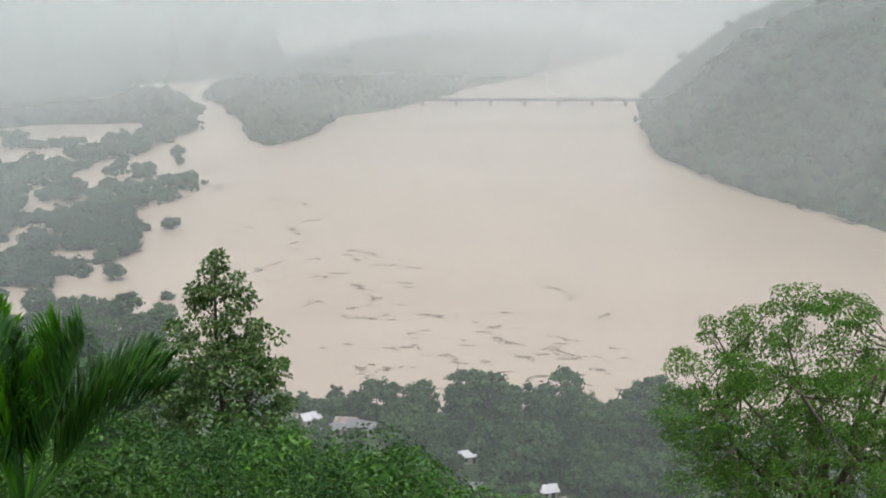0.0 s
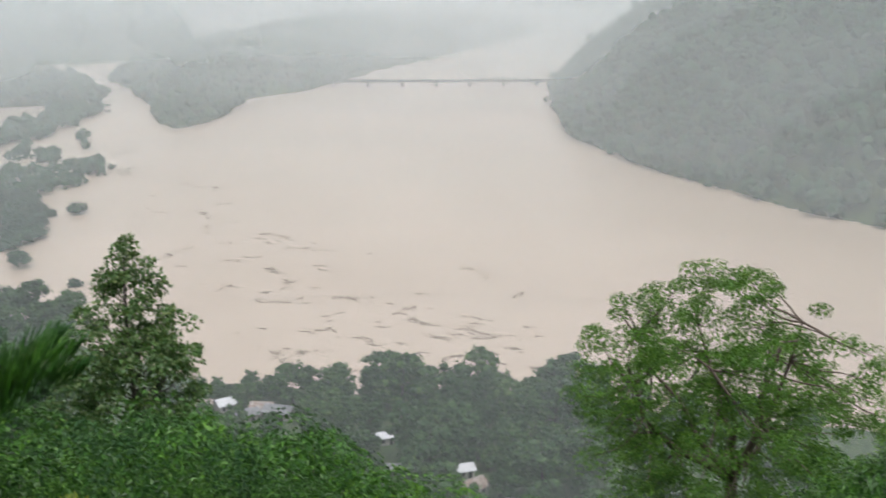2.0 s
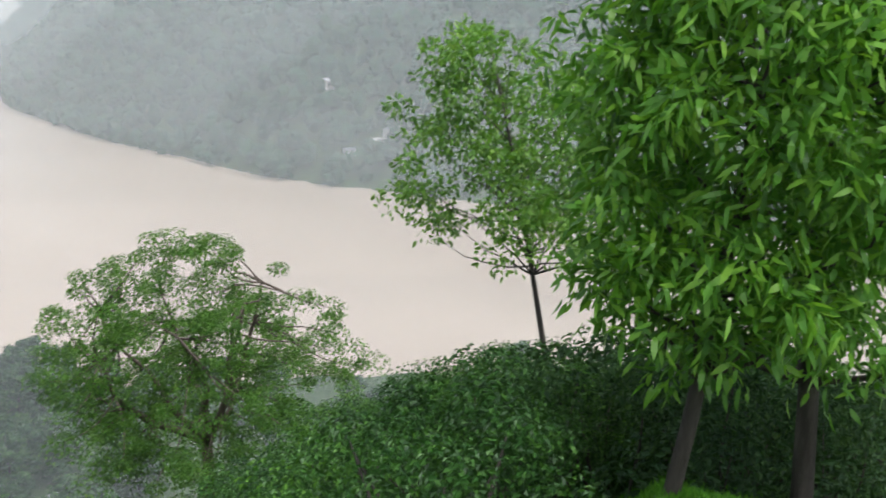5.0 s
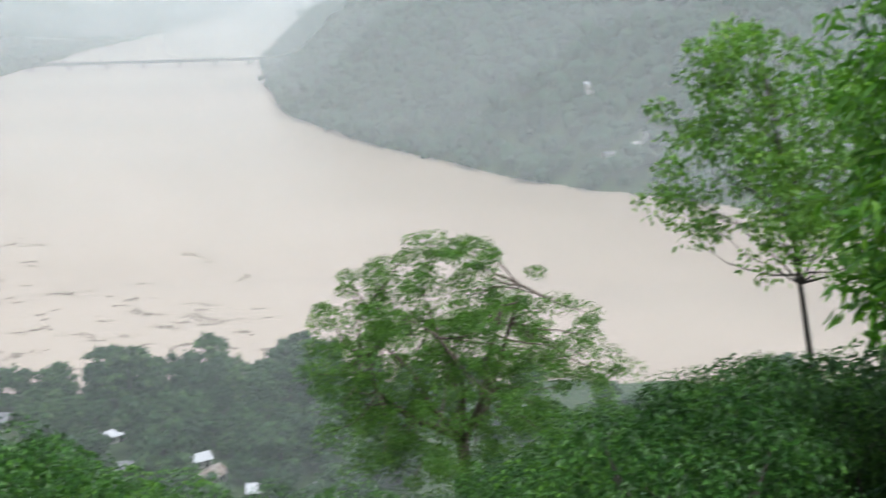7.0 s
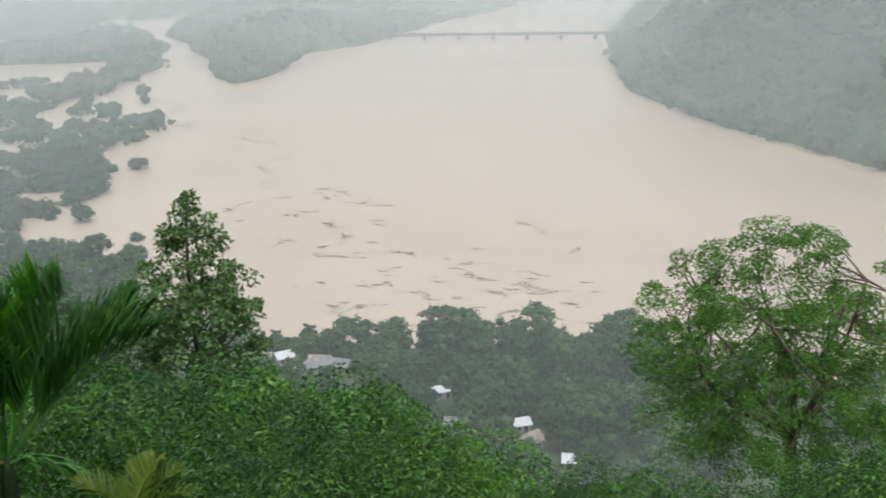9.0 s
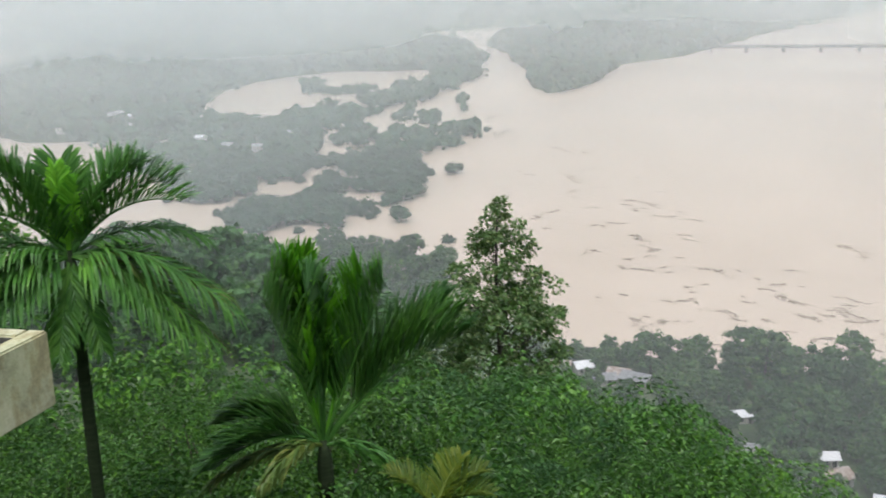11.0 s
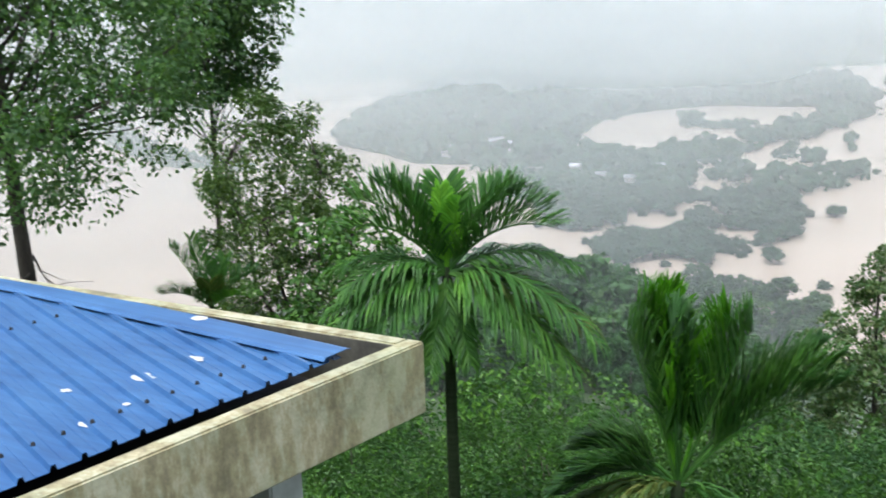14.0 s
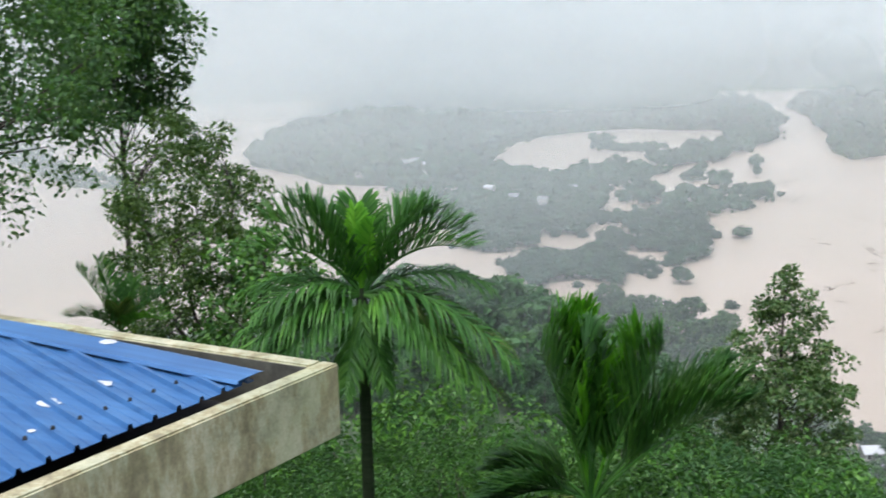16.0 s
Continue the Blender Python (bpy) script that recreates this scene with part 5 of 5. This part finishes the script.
spots += scatter(rng, 34, 3, 48, 11.0, 16.5, 1.15, KEEP, lambda az, r, x, y: not inside_roof(x, y) and not (26 < az < 48 and r < 14))
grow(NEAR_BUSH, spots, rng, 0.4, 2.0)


def grass_patch(label, spots_n, rule, r0, r1, az0, az1, length, seed, width=0.012):
    rng = np.random.default_rng(seed)
    P = []
    while len(P) < spots_n:
        az, r = rng.uniform(az0, az1), math.sqrt(rng.uniform(r0 * r0, r1 * r1))
        x, y = bearing(az, r)
        if rule(x, y):
            P.append((x, y, 0))
    P = np.array(P)
    P[:, 2] = ground_height(P[:, 0], P[:, 1]) - 0.02
    n = len(P)
    way = unit(rng.normal(size=(n, 3)) * np.array([0.35, 0.35, 0.1]) + np.array([0.15, 0, 1.0]))
    V, F = leaf_arrays(rng, P, way, unit(rng.normal(size=(n, 3)) + 1e-3), length * rng.uniform(0.5, 1.3, n), np.full(n, width * 2.2) * rng.uniform(0.7, 1.3, n), 0.2, 0.2, True)
    tagged(new("grass", mesh_from("grass", V, F, M["grass"])), label, "grass", kind="stuff")


grass_patch("tall bright green wet grass below the parapet", 17000, lambda x, y: not inside_roof(x, y), 6.5, 16, 14, 50, 0.75, 91)
grass_patch("short bright green lawn at the hilltop edge", 18000, lambda x, y: True, 4, 17, -62, -41, 0.13, 92)


# ---------------------------------------------------------------- blue-roofed building
def concrete_mat():
    m, nt, out = nodes_of("stained_concrete")
    p = nt.nodes.new("ShaderNodeBsdfPrincipled")
    base = ramp(nt, noise_tex(nt, 2.8, 8, 0.72), [(0.32, (0.25, 0.25, 0.17)), (0.47, (0.46, 0.45, 0.31)), (0.58, (0.56, 0.545, 0.39)), (0.72, (0.64, 0.62, 0.47))])
    runs = ramp(nt, noise_tex(nt, 1.9, 9, 0.76, (2.2, 2.2, 0.9)), [(0.46, (1, 1, 1)), (0.53, (0.66, 0.54, 0.37)), (0.6, (0.28, 0.19, 0.11)), (0.72, (0.14, 0.1, 0.07))])
    moss = ramp(nt, noise_tex(nt, 1.1, 6, 0.72), [(0.42, (1, 1, 1)), (0.7, (0.55, 0.66, 0.4))])
    col = mix_col(nt, 0.6, base, runs, "MULTIPLY")
    col = mix_col(nt, 0.6, col, moss, "MULTIPLY")
    grain = ramp(nt, noise_tex(nt, 60, 3), [(0.3, (0.85, 0.85, 0.85)), (0.7, (1.08, 1.08, 1.08))])
    col = mix_col(nt, 0.8, col, grain, "MULTIPLY")
    nt.links.new(col, p.inputs["Base Color"])
    p.inputs["Roughness"].default_value = 0.8
    bn = nt.nodes.new("ShaderNodeBump")
    bn.inputs["Strength"].default_value = 0.35
    bn.inputs["Distance"].default_value = 0.01
    nt.links.new(noise_tex(nt, 25, 5, 0.7), bn.inputs["Height"])
    nt.links.new(bn.outputs[0], p.inputs["Normal"])
    nt.links.new(p.outputs[0], out.inputs["Surface"])
    return m


def blue_mat():
    m, nt, out = nodes_of("blue_painted_steel")
    p = nt.nodes.new("ShaderNodeBsdfPrincipled")
    col = ramp(nt, noise_tex(nt, 0.9, 5, 0.65), [(0.3, (0.034, 0.115, 0.29)), (0.7, (0.07, 0.195, 0.41))])
    # long streaks: dirt, with the dark shading of the ribs painted in
    dirt_rib_shade = ramp(nt, noise_tex(nt, 6, 6, 0.75, (0.12, 3.0, 1.0)), [(0.4, (1, 1, 1)), (0.7, (0.42, 0.46, 0.52))])
    col = mix_col(nt, 0.7, col, dirt_rib_shade, "MULTIPLY")
    nt.links.new(col, p.inputs["Base Color"])
    p.inputs["Roughness"].default_value = 0.38
    p.inputs["Specular IOR Level"].default_value = 0.45
    nt.links.new(p.outputs[0], out.inputs["Surface"])
    return m


def build_roof():
    conc, blue = concrete_mat(), blue_mat()
    # near-black: shade of the gutter put into its floor colour; screws use it too
    black = surface("gutter_shade_and_screw_black", [(0.012, 0.012, 0.014), (0.03, 0.03, 0.032)], 3, 0.7)
    C = Vector((-3.78, 5.41, EYE_Z - 2.15))
    u, v = Vector((-1, -0.045, 0)).normalized(), Vector((-0.095, -1, 0)).normalized()
    ob = thing("building", "low building with a blue corrugated roof behind a stained concrete parapet", "building", at=C)

    def prism(name, a0, a1, b0, b1, z0, z1, mat, bevel=0.012):
        bm = bmesh.new()
        box_bm(bm, (0, 0, z0), (1, 1, z1))
        for w in bm.verts:
            s, t = a0 + (a1 - a0) * w.co.x, b0 + (b1 - b0) * w.co.y
            w.co = u * s + v * t + Vector((0, 0, w.co.z))
        bmesh.ops.recalc_face_normals(bm, faces=bm.faces)
        if bevel:
            bmesh.ops.bevel(bm, geom=list(bm.edges), offset=bevel, segments=2, affect="EDGES")
        return bm_mesh(name, bm, mat)

    LU, LV = 7.5, 8.0
    part("parapet", prism("parapet", 0, 0.12, 0, LV, -0.47, 0.0, conc), ob, "stained pale concrete parapet")
    part("parapet", prism("parapet", 0.12, LU, 0, 0.12, -0.47, 0.0, conc), ob, "stained pale concrete parapet")
    part("parapet", prism("parapet", LU - 0.12, LU, 0.12, LV, -0.47, 0.0, conc), ob)
    part("parapet", prism("parapet", 0.12, LU - 0.12, LV - 0.12, LV, -0.47, 0.0, conc), ob)
    part("gutter", prism("gutter", 0.12, LU - 0.12, 0.12, LV - 0.12, -0.47, -0.33, black, 0), ob, "wet gutter floor, near-black for the shade in it")
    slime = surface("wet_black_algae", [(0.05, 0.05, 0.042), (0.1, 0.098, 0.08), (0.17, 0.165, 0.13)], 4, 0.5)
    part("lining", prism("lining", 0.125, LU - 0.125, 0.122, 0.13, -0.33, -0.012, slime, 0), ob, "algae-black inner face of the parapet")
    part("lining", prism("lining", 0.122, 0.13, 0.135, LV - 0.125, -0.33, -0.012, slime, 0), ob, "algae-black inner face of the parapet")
    # corrugated sheets, laid askew to the parapet, their ribs ending at the gutter
    low, rise = -0.05, 0.012
    s0, s1 = 0.33, LU - 0.3
    skew, near_edge, far_edge = 0.385, LV - 0.3, 0.3
    width, rib = 0.86, 0.172
    along = lambda s, q: u * s + v * (q - skew * (s - s0))
    height_at = lambda s: low + rise * (s - s0)
    k, t = 0, 0.30
    while t < LV + skew * LU - 0.6:
        lines = []
        for i in range(5):
            lines += [(rib * i, 0.0), (rib * i + 0.062, 0.0), (rib * i + 0.066, 0.005), (rib * i + 0.07, 0.0), (rib * i + 0.122, 0.0), (rib * i + 0.132, 0.03), (rib * i + 0.156, 0.03), (rib * i + 0.166, 0.0)]
        lines.append((width + 0.025, 0.0))
        off = 0.004 * (k % 2)
        V, F, n = [], [], 0
        for dx, dz in lines:
            q = t + dx
            a, b = max(s0, s0 + (q - near_edge) / skew), min(s1, s0 + (q - far_edge) / skew)
            if b < a + 0.02:
                continue
            n += 1
            for s in (a, b):
                p = along(s, q)
                V += [(p.x, p.y, height_at(s) + dz + off), (p.x, p.y, height_at(s) + dz + off - 0.003)]
        for i in range(n - 1):
            a, b = 4 * i, 4 * i + 4
            F += [(a, a + 2, b + 2, b), (a + 1, b + 1, b + 3, a + 3), (a, b, b + 1, a + 1)]
        if n > 1:
            sheet = part("roof_sheet", mesh_from("roof_sheet", V, F, blue), ob, "blue corrugated steel sheet")
            for s in (0.62, 2.48, 4.34):
                for i in range(5):
                    q = t + rib * i + 0.144
                    across = q - skew * (s - s0)
                    if 0.55 < across < near_edge:
                        p = along(s, q)
                        bm = bmesh.new()
                        bmesh.ops.create_cone(bm, cap_ends=True, segments=8, radius1=0.014, radius2=0.009, depth=0.02)
                        part("screw", bm_mesh("screw", bm, black), sheet).location = (p.x, p.y, height_at(s) + 0.038 + off)
        t += width
        k += 1
    # flashing strip along the far parapet
    V = []
    stations = (s0 - 0.02, 1.2, 2.2, 3.4, s1)
    for s in stations:
        inner, outer = max(0.15, 0.3 - 0.075 * (s - s0)), max(0.33, 0.53 - 0.065 * (s - s0))
        for tt, dz in ((inner, 0.044), (inner + 0.03, 0.05), (outer - 0.02, 0.044), (outer, 0.026)):
            p = u * s + v * tt
            V.append((p.x, p.y, height_at(s) + dz))
    m = len(V)
    V += [(a, b, c - 0.004) for a, b, c in V]
    F = []
    for q in range(len(stations) - 1):
        for i in range(3):
            a = 4 * q + i
            F += [(a, a + 1, a + 5, a + 4), (a + m, a + m + 4, a + m + 5, a + m + 1)]
        a = 4 * q
        F += [(a, a + 4, a + m + 4, a + m), (a + 3, a + m + 3, a + m + 7, a + 7)]
    F += [(i, i + m, i + m + 1, i + 1) for i in range(3)]
    part("flashing", mesh_from("flashing", V, F, blue), ob, "blue folded metal flashing strip")
    # pale patches of sealant
    white = surface("dried_sealant", [(0.5, 0.53, 0.58), (0.68, 0.7, 0.73)], 9, 0.6)
    for s, tt, size in ((1.58, 0.27, 0.045), (1.04, 0.81, 0.04), (1.05, 1.2, 0.055), (1.22, 1.57, 0.026), (0.75, 1.56, 0.02), (0.69, 1.87, 0.03), (1.6, 2.3, 0.03)):
        bm = bmesh.new()
        bmesh.ops.create_circle(bm, cap_ends=True, segments=11, radius=size)
        for w in bm.verts:
            w.co *= random.uniform(0.6, 1.25)
            w.co.x *= 1.6
        ext = bmesh.ops.extrude_face_region(bm, geom=list(bm.faces))
        for w in [g for g in ext["geom"] if isinstance(g, bmesh.types.BMVert)]:
            w.co.z += 0.003
        q = u * s + v * tt
        part("sealant_patch", bm_mesh("sealant_patch", bm, white), ob, "white sealant patch").location = (q.x, q.y, height_at(s) + (0.05 if tt < 0.5 else 0.008))
    # walls and corner column beneath
    wall = M["plaster"]
    part("column", prism("column", 0.7, 0.98, 0.35, 0.63, -4.2, -0.47, M["tin_white"]), ob, "pale plastered column")
    part("wall", prism("wall", 2.2, LU - 0.4, 0.5, LV - 0.5, -3.6, -0.47, wall), ob, "pale plastered wall")
    return ob


build_roof()
